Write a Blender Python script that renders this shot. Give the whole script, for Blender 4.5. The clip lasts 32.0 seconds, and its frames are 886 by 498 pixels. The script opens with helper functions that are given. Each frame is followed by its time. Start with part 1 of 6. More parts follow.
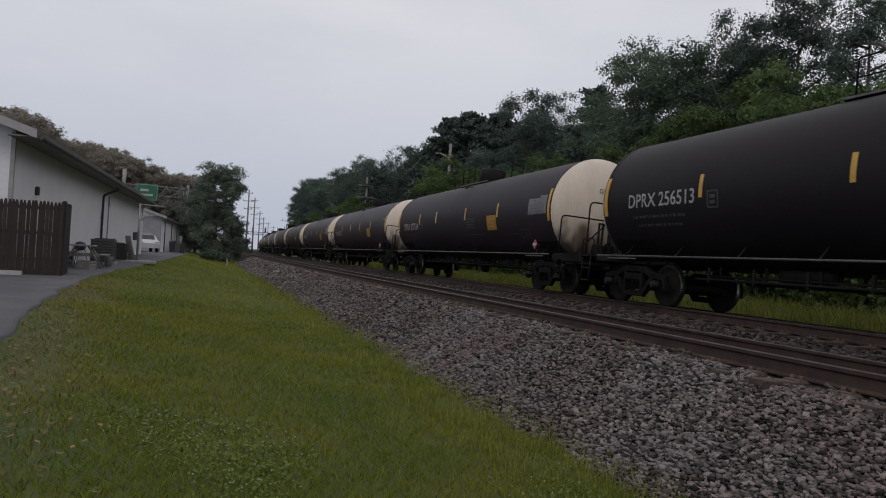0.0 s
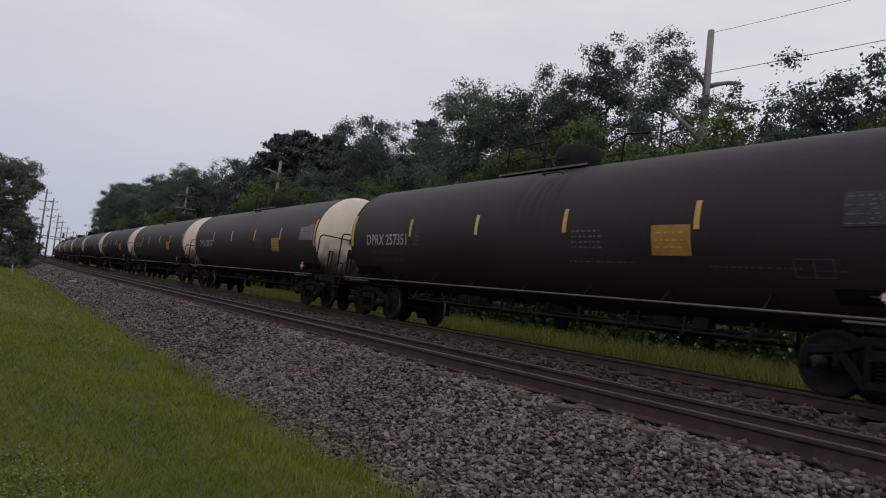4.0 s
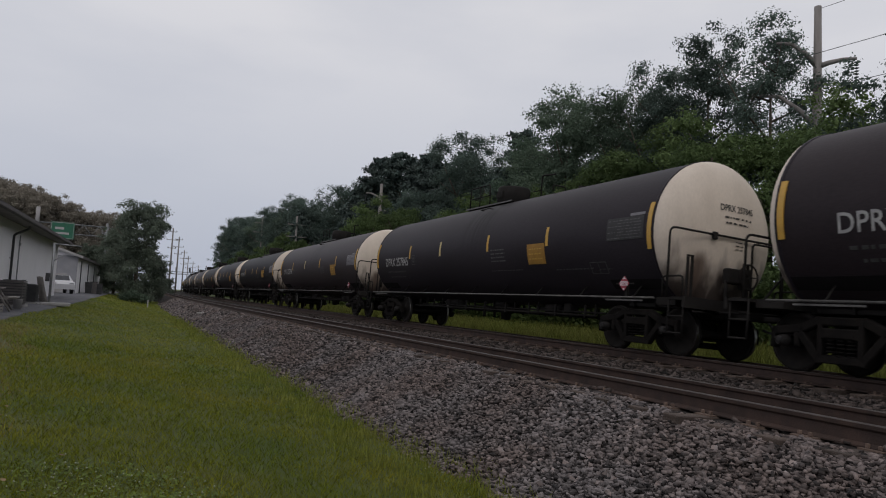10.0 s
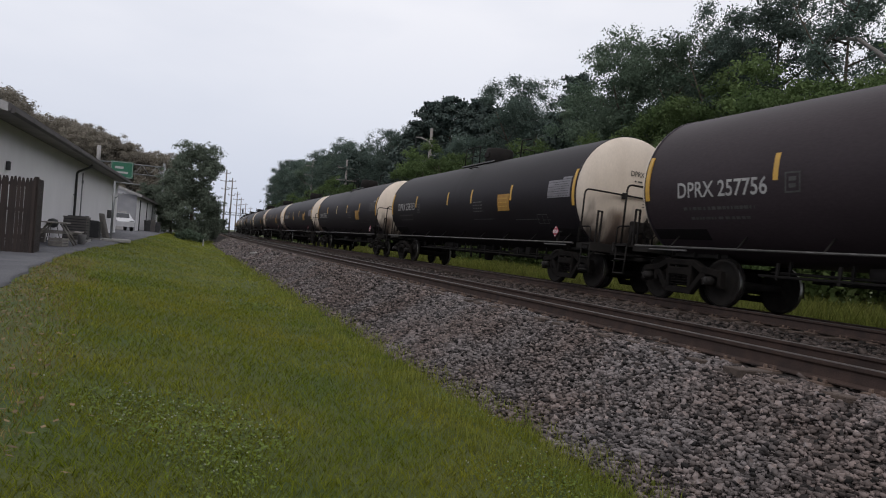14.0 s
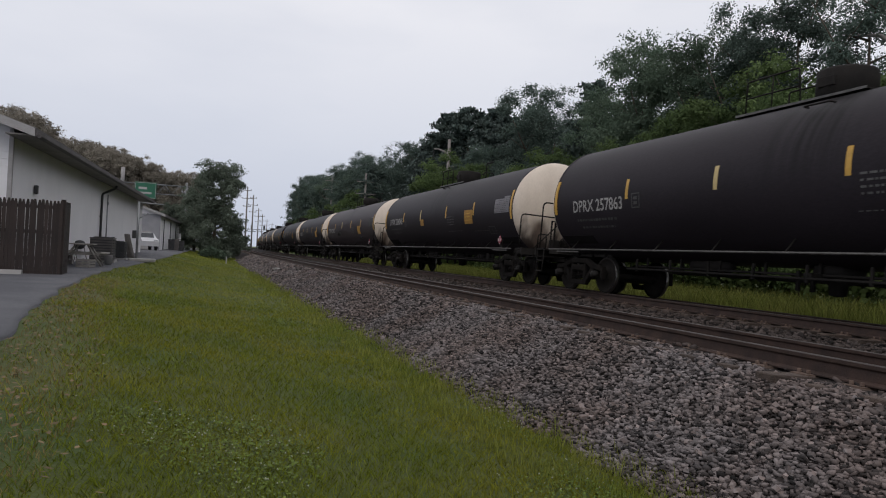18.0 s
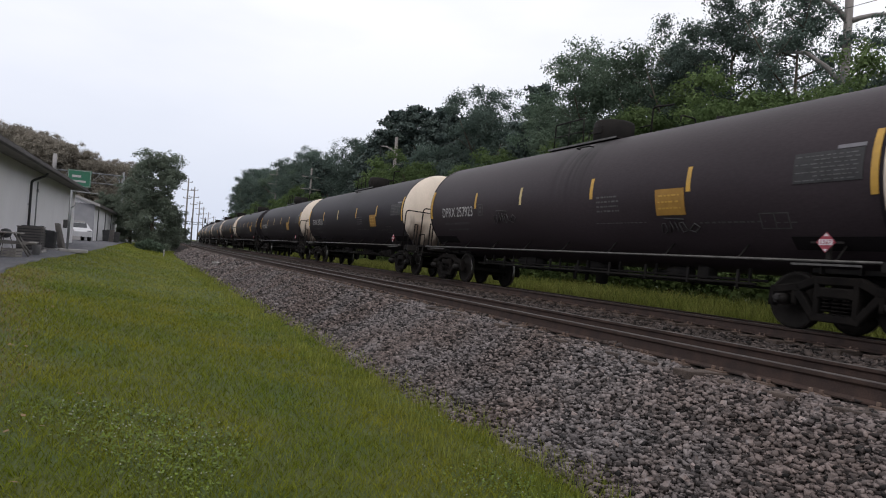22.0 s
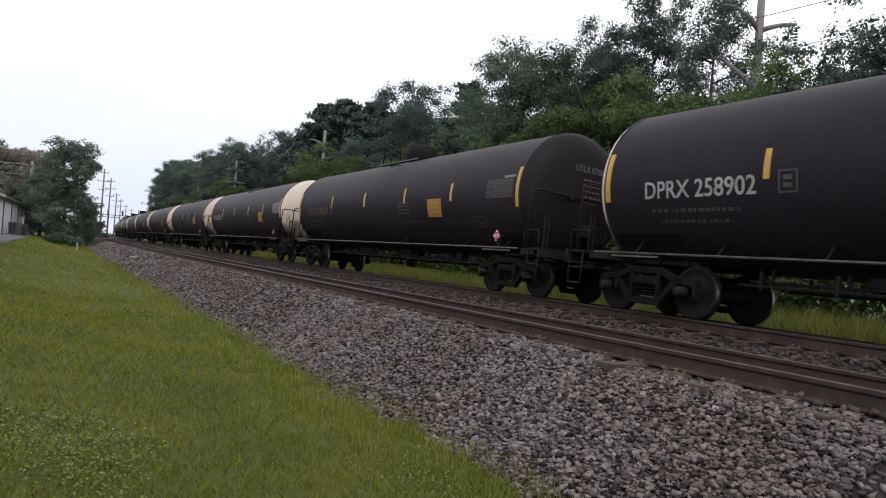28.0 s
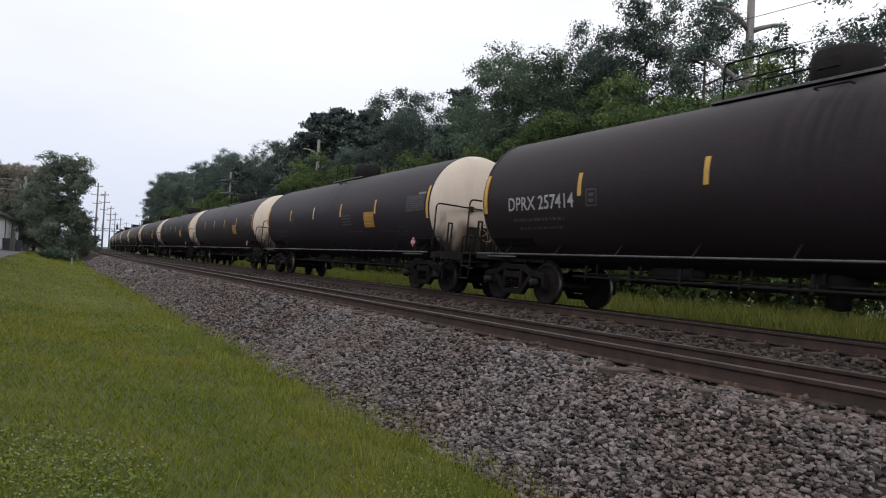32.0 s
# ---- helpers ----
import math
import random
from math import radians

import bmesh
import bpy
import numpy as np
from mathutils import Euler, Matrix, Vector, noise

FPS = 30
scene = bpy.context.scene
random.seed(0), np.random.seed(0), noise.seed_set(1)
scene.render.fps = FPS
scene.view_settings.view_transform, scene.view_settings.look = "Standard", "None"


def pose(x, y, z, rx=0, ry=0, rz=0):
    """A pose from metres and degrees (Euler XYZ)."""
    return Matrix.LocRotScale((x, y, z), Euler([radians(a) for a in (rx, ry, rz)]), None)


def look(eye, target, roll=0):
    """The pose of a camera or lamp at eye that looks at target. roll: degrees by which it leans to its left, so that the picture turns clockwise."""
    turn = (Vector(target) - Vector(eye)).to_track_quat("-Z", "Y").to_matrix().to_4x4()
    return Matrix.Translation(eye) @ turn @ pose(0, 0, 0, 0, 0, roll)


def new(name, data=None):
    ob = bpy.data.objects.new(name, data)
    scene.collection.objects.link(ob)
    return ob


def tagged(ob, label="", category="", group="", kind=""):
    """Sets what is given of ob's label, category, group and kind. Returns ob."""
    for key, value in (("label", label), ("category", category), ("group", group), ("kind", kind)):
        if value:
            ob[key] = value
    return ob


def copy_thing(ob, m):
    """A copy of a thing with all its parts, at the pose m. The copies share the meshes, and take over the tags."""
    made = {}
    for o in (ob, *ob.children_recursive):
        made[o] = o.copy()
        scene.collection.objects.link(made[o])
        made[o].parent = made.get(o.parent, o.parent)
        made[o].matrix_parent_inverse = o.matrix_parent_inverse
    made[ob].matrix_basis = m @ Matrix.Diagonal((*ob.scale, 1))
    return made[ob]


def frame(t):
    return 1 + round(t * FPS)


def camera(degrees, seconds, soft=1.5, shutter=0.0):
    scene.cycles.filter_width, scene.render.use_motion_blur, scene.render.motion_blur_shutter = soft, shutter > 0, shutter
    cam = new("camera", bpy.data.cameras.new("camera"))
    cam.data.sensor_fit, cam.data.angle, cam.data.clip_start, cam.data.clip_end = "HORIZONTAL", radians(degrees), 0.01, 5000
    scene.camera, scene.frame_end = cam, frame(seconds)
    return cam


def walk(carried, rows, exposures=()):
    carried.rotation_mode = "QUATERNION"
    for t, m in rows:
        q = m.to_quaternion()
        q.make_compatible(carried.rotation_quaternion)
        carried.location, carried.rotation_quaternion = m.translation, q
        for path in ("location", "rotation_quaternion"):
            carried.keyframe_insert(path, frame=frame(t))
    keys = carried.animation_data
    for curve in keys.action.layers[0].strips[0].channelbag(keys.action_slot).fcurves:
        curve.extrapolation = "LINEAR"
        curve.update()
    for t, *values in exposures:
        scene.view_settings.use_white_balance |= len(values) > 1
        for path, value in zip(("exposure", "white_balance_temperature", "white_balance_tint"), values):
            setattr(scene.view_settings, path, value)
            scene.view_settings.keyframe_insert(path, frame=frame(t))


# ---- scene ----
cam = camera(66.5, 32.0, 1.05, 0.12)
PATH = [
    (0.0, pose(-0.007, 0.041, 1.595, 90.90, -3.26, -19.67)),
    (0.5, pose(-0.012, 0.041, 1.594, 91.09, -3.66, -21.50)),
    (1.0, pose(-0.009, 0.029, 1.604, 91.71, -2.36, -23.86)),
    (1.5, pose(-0.002, 0.018, 1.607, 92.61, -3.69, -26.12)),
    (2.0, pose(0.000, 0.014, 1.586, 91.71, -3.44, -29.03)),
    (2.5, pose(0.008, 0.019, 1.581, 92.53, -4.22, -31.52)),
    (4.5, pose(0.020, -0.038, 1.591, 95.08, -6.06, -34.95)),
    (5.0, pose(0.035, -0.108, 1.597, 96.97, -3.37, -34.13)),
    (5.5, pose(0.015, -0.011, 1.601, 92.52, -3.80, -34.42)),
    (6.0, pose(-0.004, 0.036, 1.593, 91.16, -3.88, -30.70)),
    (6.5, pose(0.005, 0.048, 1.593, 91.25, -5.28, -28.34)),
    (7.0, pose(-0.005, 0.054, 1.581, 90.85, -3.31, -28.25)),
    (7.5, pose(-0.002, 0.065, 1.577, 90.29, -3.89, -29.17)),
    (8.0, pose(0.016, 0.004, 1.584, 92.89, -3.06, -27.52)),
    (8.5, pose(-0.044, 0.084, 1.601, 91.78, -7.50, -27.41)),
    (9.0, pose(-0.006, -0.004, 1.619, 91.42, -5.88, -23.30)),
    (9.5, pose(0.039, -0.095, 1.617, 94.71, -3.86, -26.07)),
    (10.0, pose(0.003, -0.081, 1.625, 94.54, -2.89, -25.47)),
    (10.5, pose(-0.003, -0.083, 1.595, 92.20, -4.85, -25.31)),
    (11.0, pose(0.003, -0.053, 1.585, 93.07, -4.13, -23.24)),
    (11.5, pose(-0.030, 0.001, 1.601, 94.00, -3.51, -22.24)),
    (12.0, pose(-0.022, 0.071, 1.584, 91.66, -3.45, -22.41)),
    (12.5, pose(-0.032, 0.066, 1.573, 90.18, -4.63, -21.97)),
    (13.0, pose(-0.031, 0.052, 1.579, 89.77, -4.62, -20.61)),
    (13.5, pose(-0.017, 0.079, 1.583, 89.67, -4.53, -21.17)),
    (15.5, pose(-0.014, 0.061, 1.606, 90.20, -4.20, -21.79)),
    (16.0, pose(-0.026, 0.084, 1.588, 89.63, -4.16, -22.01)),
    (16.5, pose(-0.055, 0.090, 1.586, 91.98, -3.96, -22.83)),
    (17.0, pose(-0.036, 0.088, 1.584, 91.25, -4.47, -23.09)),
    (17.5, pose(-0.039, 0.104, 1.586, 90.98, -4.00, -22.08)),
    (18.0, pose(-0.037, 0.103, 1.591, 90.56, -2.83, -19.75)),
    (18.5, pose(-0.025, 0.087, 1.580, 90.33, -2.00, -19.93)),
    (19.0, pose(-0.020, 0.098, 1.591, 90.33, -2.43, -21.21)),
    (19.5, pose(-0.018, 0.083, 1.588, 91.41, -2.68, -21.59)),
    (20.0, pose(-0.004, 0.097, 1.589, 90.89, -2.42, -21.01)),
    (20.5, pose(0.003, 0.128, 1.594, 90.08, -3.93, -21.34)),
    (21.0, pose(-0.000, 0.065, 1.603, 90.26, -4.87, -22.85)),
    (21.5, pose(0.017, 0.004, 1.607, 88.94, -4.36, -22.88)),
    (22.0, pose(0.023, -0.049, 1.581, 90.70, -4.08, -24.36)),
    (22.5, pose(0.018, -0.052, 1.610, 93.28, -2.65, -24.81)),
    (23.0, pose(0.011, -0.049, 1.607, 93.15, -2.56, -24.03)),
    (23.5, pose(0.012, -0.028, 1.585, 92.29, -3.15, -22.78)),
    (24.0, pose(0.000, -0.049, 1.570, 92.08, -3.91, -21.40)),
    (24.5, pose(0.020, -0.063, 1.573, 91.70, -2.79, -21.38)),
    (25.0, pose(0.005, -0.080, 1.560, 91.26, -2.79, -21.36)),
    (25.5, pose(0.022, -0.066, 1.570, 91.23, -2.70, -25.51)),
    (26.0, pose(0.012, -0.073, 1.578, 91.07, -3.25, -27.18)),
    (26.5, pose(0.038, -0.065, 1.567, 90.36, -3.03, -28.27)),
    (28.5, pose(0.041, 0.010, 1.587, 90.89, -4.48, -30.61)),
    (29.0, pose(0.035, 0.061, 1.617, 91.49, -5.27, -29.06)),
    (29.5, pose(0.034, 0.071, 1.613, 92.60, -4.86, -30.15)),
    (30.0, pose(0.030, 0.043, 1.616, 92.39, -5.09, -29.84)),
    (30.5, pose(0.049, 0.047, 1.593, 92.67, -3.32, -29.64)),
    (31.0, pose(0.056, 0.041, 1.609, 91.65, -2.59, -30.33)),
    (31.5, pose(0.033, -0.015, 1.591, 91.82, -3.22, -31.35)),
    (32.0, pose(0.052, 0.023, 1.597, 91.32, -3.04, -30.68)),
]
EXPOSURES = [(0.0, -0.36), (1.0, -0.25), (2.0, -0.05), (4.5, -0.38), (5.2, -0.36), (6.0, 0.3), (8.0, 0.28), (8.7, -0.22), (9.2, -0.25), (10.0, -0.43), (11.0, -0.32), (12.0, -0.40),
             (12.8, 0.0), (16.5, 0.03), (18.0, -0.1), (21.0, -0.1), (22.0, 0.24), (23.0, -0.3), (25.0, -0.3), (26.0, 0.0), (28.6, 0.46), (29.0, 0.46), (30.0, 0.08), (31.0, 0.16), (32.0, 0.28)]
walk(cam, PATH, EXPOSURES)

# ---- world and sun: an overcast afternoon ----
SUN_ELEVATION, SUN_TURN = radians(48), radians(200)
world = bpy.data.worlds.new("overcast")
scene.world = world
world.use_nodes = True
wn, wl = world.node_tree.nodes, world.node_tree.links
wn.clear()
w_out = wn.new("ShaderNodeOutputWorld")
w_bg = wn.new("ShaderNodeBackground")
w_sky = wn.new("ShaderNodeTexSky")
w_sky.sky_type, w_sky.sun_disc = "NISHITA", False
w_sky.sun_elevation, w_sky.sun_rotation = SUN_ELEVATION, SUN_TURN
w_sky.air_density, w_sky.dust_density = 1.5, 3.0
w_scale = wn.new("ShaderNodeVectorMath")
w_scale.operation, w_scale.inputs["Scale"].default_value = "SCALE", 0.06
w_tc = wn.new("ShaderNodeTexCoord")
w_map = wn.new("ShaderNodeMapping")
w_map.inputs["Scale"].default_value = (1.0, 1.0, 3.2)
w_map.inputs["Rotation"].default_value = (0.0, 0.0, 0.5)
w_noise = wn.new("ShaderNodeTexNoise")
w_noise.inputs["Scale"].default_value, w_noise.inputs["Detail"].default_value = 1.6, 5.0
w_noise.inputs["Roughness"].default_value = 0.5
w_ramp = wn.new("ShaderNodeValToRGB")
w_ramp.color_ramp.elements[0].position, w_ramp.color_ramp.elements[0].color = 0.30, (0.61, 0.625, 0.69, 1)
w_ramp.color_ramp.elements[1].position, w_ramp.color_ramp.elements[1].color = 0.62, (0.82, 0.807, 0.832, 1)
w_sep = wn.new("ShaderNodeSeparateXYZ")
w_hi = wn.new("ShaderNodeMapRange")
w_hi.inputs["From Min"].default_value, w_hi.inputs["From Max"].default_value = 0.03, 0.46
w_band = wn.new("ShaderNodeMix")
w_band.data_type = "RGBA"
w_band.inputs[6].default_value = (0.49, 0.528, 0.63, 1)
w_mix = wn.new("ShaderNodeMix")
w_mix.data_type, w_mix.inputs[0].default_value = "RGBA", 0.94
wl.new(w_tc.outputs["Generated"], w_map.inputs["Vector"])
wl.new(w_map.outputs["Vector"], w_noise.inputs["Vector"])
wl.new(w_noise.outputs["Fac"], w_ramp.inputs["Fac"])
wl.new(w_tc.outputs["Generated"], w_sep.inputs["Vector"])
wl.new(w_sep.outputs["Z"], w_hi.inputs["Value"])
wl.new(w_hi.outputs["Result"], w_band.inputs[0])
wl.new(w_ramp.outputs["Color"], w_band.inputs[7])
wl.new(w_sky.outputs["Color"], w_scale.inputs[0])
wl.new(w_scale.outputs["Vector"], w_mix.inputs[6])
wl.new(w_band.outputs[2], w_mix.inputs[7])
wl.new(w_mix.outputs[2], w_bg.inputs["Color"])
w_bg.inputs["Strength"].default_value = 1.27
wl.new(w_bg.outputs["Background"], w_out.inputs["Surface"])
sun = new("sun", bpy.data.lights.new("sun", "SUN"))
sun.data.energy, sun.data.angle, sun.data.color = 0.6, radians(25), (1.0, 0.96, 0.9)
sun.matrix_world = look((math.sin(SUN_TURN) * 100, math.cos(SUN_TURN) * 100, math.tan(SUN_ELEVATION) * 100), (0, 0, 0))


# ---- materials ----
def mat(name, a, b=None, scale=3.0, rough=0.8, metal=0.0, bump=0.0, bscale=40.0, fine=None, island=0.0, rand=0.0, stretch=(1, 1, 1), spec=0.5, lo=0.35, hi=0.65):
    """Two tones mixed by a coarse noise, broken up by a fine one, with relief; rand and island vary single objects or pieces."""
    m = bpy.data.materials.new(name)
    m.use_nodes = True
    n, l = m.node_tree.nodes, m.node_tree.links
    p = n["Principled BSDF"]
    b = b or tuple(c * 0.75 for c in a)
    tc = n.new("ShaderNodeTexCoord")
    mp = n.new("ShaderNodeMapping")
    mp.inputs["Scale"].default_value = stretch
    l.new(tc.outputs["Object"], mp.inputs["Vector"])
    no = n.new("ShaderNodeTexNoise")
    no.inputs["Scale"].default_value, no.inputs["Detail"].default_value = scale, 6.0
    l.new(mp.outputs["Vector"], no.inputs["Vector"])
    ra = n.new("ShaderNodeValToRGB")
    ra.color_ramp.elements[0].position, ra.color_ramp.elements[0].color = lo, (*a, 1)
    ra.color_ramp.elements[1].position, ra.color_ramp.elements[1].color = hi, (*b, 1)
    l.new(no.outputs["Fac"], ra.inputs["Fac"])
    f = n.new("ShaderNodeTexNoise")
    f.inputs["Scale"].default_value, f.inputs["Detail"].default_value = bscale, 4.0
    l.new(mp.outputs["Vector"], f.inputs["Vector"])
    mr = n.new("ShaderNodeMapRange")
    k = 0.2 if fine is None else fine
    mr.inputs["To Min"].default_value, mr.inputs["To Max"].default_value = 1 - k, 1 + k
    l.new(f.outputs["Fac"], mr.inputs["Value"])
    val = mr.outputs["Result"]
    for amount, kind in ((rand, "ShaderNodeObjectInfo"), (island, "ShaderNodeNewGeometry")):
        if amount:
            src = n.new(kind)
            r2 = n.new("ShaderNodeMapRange")
            r2.inputs["To Min"].default_value, r2.inputs["To Max"].default_value = 1 - amount, 1 + amount
            l.new(src.outputs["Random" if kind == "ShaderNodeObjectInfo" else "Random Per Island"], r2.inputs["Value"])
            mu = n.new("ShaderNodeMath")
            mu.operation = "MULTIPLY"
            l.new(val, mu.inputs[0])
            l.new(r2.outputs["Result"], mu.inputs[1])
            val = mu.outputs[0]
    vm = n.new("ShaderNodeVectorMath")
    vm.operation = "SCALE"
    l.new(ra.outputs["Color"], vm.inputs[0])
    l.new(val, vm.inputs["Scale"])
    l.new(vm.outputs["Vector"], p.inputs["Base Color"])
    p.inputs["Roughness"].default_value, p.inputs["Metallic"].default_value = rough, metal
    p.inputs["Specular IOR Level"].default_value = spec
    if bump:
        bp = n.new("ShaderNodeBump")
        bp.inputs["Strength"].default_value, bp.inputs["Distance"].default_value = bump, 0.02
        l.new(f.outputs["Fac"], bp.inputs["Height"])
        l.new(bp.outputs["Normal"], p.inputs["Normal"])
    return m


M_TANK = mat("tank_black", (0.0185, 0.0155, 0.0188), (0.0245, 0.0205, 0.0250), 0.7, 0.5, 0, 0.08, 30, 0.3, rand=0.3, stretch=(1, 0.35, 1), spec=0.10)
M_TANK_BROWN = mat("tank_brown", (0.0262, 0.0200, 0.0228), (0.0340, 0.0260, 0.0296), 0.7, 0.5, 0, 0.08, 30, 0.3, rand=0.25, stretch=(1, 0.35, 1), spec=0.14)
M_HEAD = mat("head_cream", (0.625, 0.54, 0.455), (0.53, 0.45, 0.375), 1.1, 0.6, 0, 0.04, 25, 0.12, rand=0.08, stretch=(1.4, 1, 0.5), lo=0.45, hi=0.75)


def grime(m, z0, z1, colour, strength):
    """Dirt splashed up from below: a broken edge between the heights z0 (full) and z1 (none)."""
    n, l = m.node_tree.nodes, m.node_tree.links
    p = n["Principled BSDF"]
    src = p.inputs["Base Color"].links[0].from_socket
    tc = n.new("ShaderNodeTexCoord")
    sep = n.new("ShaderNodeSeparateXYZ")
    l.new(tc.outputs["Object"], sep.inputs["Vector"])
    no = n.new("ShaderNodeTexNoise")
    no.inputs["Scale"].default_value, no.inputs["Detail"].default_value = 2.6, 5.0
    mp = n.new("ShaderNodeMapping")
    mp.inputs["Scale"].default_value = (1.6, 1.0, 0.45)
    l.new(tc.outputs["Object"], mp.inputs["Vector"])
    l.new(mp.outputs["Vector"], no.inputs["Vector"])
    add = n.new("ShaderNodeMath")
    add.operation, add.inputs[2].default_value = "MULTIPLY_ADD", -0.75
    add.inputs[1].default_value = 1.5
    l.new(no.outputs["Fac"], add.inputs[0])
    low = n.new("ShaderNodeMath")
    low.operation = "SUBTRACT"
    l.new(sep.outputs["Z"], low.inputs[0])
    l.new(add.outputs[0], low.inputs[1])
    mr = n.new("ShaderNodeMapRange")
    mr.inputs["From Min"].default_value, mr.inputs["From Max"].default_value = z0, z1
    mr.inputs["To Min"].default_value, mr.inputs["To Max"].default_value = strength, 0.0
    l.new(low.outputs[0], mr.inputs["Value"])
    mx = n.new("ShaderNodeMix")
    mx.data_type = "RGBA"
    mx.inputs[7].default_value = (*colour, 1)
    l.new(mr.outputs["Result"], mx.inputs[0])
    l.new(src, mx.inputs[6])
    l.new(mx.outputs[2], p.inputs["Base Color"])


def streak(m, colour, strength):
    """A soft run of rust below the hand rail; where it runs differs from car to car."""
    n, l = m.node_tree.nodes, m.node_tree.links
    p = n["Principled BSDF"]
    src = p.inputs["Base Color"].links[0].from_socket
    tc, sep, info = n.new("ShaderNodeTexCoord"), n.new("ShaderNodeSeparateXYZ"), n.new("ShaderNodeObjectInfo")
    l.new(tc.outputs["Object"], sep.inputs["Vector"])

    def math_node(op, a, b):
        k = n.new("ShaderNodeMath")
        k.operation = op
        for i, v in enumerate((a, b)):
            if isinstance(v, float):
                k.inputs[i].default_value = v
            elif v is not None:
                l.new(v, k.inputs[i])
        return k.outputs[0]

    def ramp(v, a, b):
        k = n.new("ShaderNodeMapRange")
        k.interpolation_type = "SMOOTHSTEP"
        k.inputs["From Min"].default_value, k.inputs["From Max"].default_value = a, b
        k.inputs["To Min"].default_value, k.inputs["To Max"].default_value = 1.0, 0.0
        l.new(v, k.inputs["Value"])
        return k.outputs["Result"]

    mp, no = n.new("ShaderNodeMapping"), n.new("ShaderNodeTexNoise")
    mp.inputs["Scale"].default_value = (1.3, 1.3, 0.6)
    no.inputs["Scale"].default_value, no.inputs["Detail"].default_value = 2.0, 5.0
    l.new(tc.outputs["Object"], mp.inputs["Vector"])
    l.new(mp.outputs["Vector"], no.inputs["Vector"])
    centre = math_node("MULTIPLY_ADD", info.outputs["Random"], -0.5)
    centre.node.inputs[2].default_value = -0.45
    away = math_node("ABSOLUTE", math_node("SUBTRACT", sep.outputs["X"], centre), None)
    wide = math_node("MULTIPLY_ADD", no.outputs["Fac"], -0.36)
    wide.node.inputs[2].default_value = 0.16
    mask = math_node("MULTIPLY", ramp(math_node("ADD", away, wide), 0.02, 0.34), ramp(sep.outputs["Z"], 1.80, 2.10))
    mx = n.new("ShaderNodeMix")
    mx.data_type = "RGBA"
    mx.inputs[7].default_value = (*colour, 1)
    l.new(math_node("MULTIPLY", mask, strength), mx.inputs[0])
    l.new(src, mx.inputs[6])
    l.new(mx.outputs[2], p.inputs["Base Color"])


streak(M_HEAD, (0.10, 0.055, 0.035), 0.85)
grime(M_HEAD, 1.35, 2.0, (0.040, 0.027, 0.022), 0.95)


def spill(m, colour, strength):
    """What ran down the shell from the fittings on top: dark runs with ragged lower ends."""
    n, l = m.node_tree.nodes, m.node_tree.links
    p = n["Principled BSDF"]
    src = p.inputs["Base Color"].links[0].from_socket
    tc, sep, mp, no = n.new("ShaderNodeTexCoord"), n.new("ShaderNodeSeparateXYZ"), n.new("ShaderNodeMapping"), n.new("ShaderNodeTexNoise")
    l.new(tc.outputs["Object"], sep.inputs["Vector"])
    mp.inputs["Scale"].default_value = (0.25, 3.2, 0.25)
    no.inputs["Scale"].default_value, no.inputs["Detail"].default_value = 1.6, 4.0
    l.new(tc.outputs["Object"], mp.inputs["Vector"])
    l.new(mp.outputs["Vector"], no.inputs["Vector"])
    off = n.new("ShaderNodeMath")
    off.operation, off.inputs[1].default_value = "ADD", 0.35
    l.new(sep.outputs["Y"], off.inputs[0])
    away = n.new("ShaderNodeMath")
    away.operation = "ABSOLUTE"
    l.new(off.outputs[0], away.inputs[0])
    near = n.new("ShaderNodeMapRange")
    near.inputs["From Min"].default_value, near.inputs["From Max"].default_value = 0.1, 1.1
    near.inputs["To Min"].default_value, near.inputs["To Max"].default_value = 1.0, 0.0
    l.new(away.outputs[0], near.inputs["Value"])
    high = n.new("ShaderNodeMapRange")
    high.inputs["From Min"].default_value, high.inputs["From Max"].default_value = 2.1, 3.6
    l.new(sep.outputs["Z"], high.inputs["Value"])
    run = n.new("ShaderNodeMapRange")
    run.inputs["From Min"].default_value, run.inputs["From Max"].default_value = 0.38, 0.62
    l.new(no.outputs["Fac"], run.inputs["Value"])
    val = near.outputs["Result"]
    for k in (high.outputs["Result"], run.outputs["Result"]):
        mu = n.new("ShaderNodeMath")
        mu.operation = "MULTIPLY"
        l.new(val, mu.inputs[0])
        l.new(k, mu.inputs[1])
        val = mu.outputs[0]
    amount = n.new("ShaderNodeMath")
    amount.operation, amount.use_clamp, amount.inputs[1].default_value = "MULTIPLY", True, strength
    l.new(val, amount.inputs[0])
    mx = n.new("ShaderNodeMix")
    mx.data_type = "RGBA"
    mx.inputs[7].default_value = (*colour, 1)
    l.new(amount.outputs[0], mx.inputs[0])
    l.new(src, mx.inputs[6])
    l.new(mx.outputs[2], p.inputs["Base Color"])


spill(M_TANK, (0.004, 0.0036, 0.0036), 1.6)
spill(M_TANK_BROWN, (0.006, 0.0042, 0.0045), 1.6)
M_UNDER = mat("underframe_black", (0.017, 0.0155, 0.015), (0.024, 0.0215, 0.020), 3.0, 0.8, 0, 0.2, 60, 0.3, spec=0.1)
M_TRUCK = mat("truck_grime", (0.0100, 0.0090, 0.0087), (0.016, 0.0138, 0.0125), 4.0, 0.9, 0, 0.3, 60, 0.4, spec=0.06)
M_BEARING = mat("bearing_cap_worn", (0.028, 0.025, 0.024), (0.017, 0.0155, 0.0145), 9.0, 0.6, 0.2, 0.2, 60, 0.3, spec=0.3)
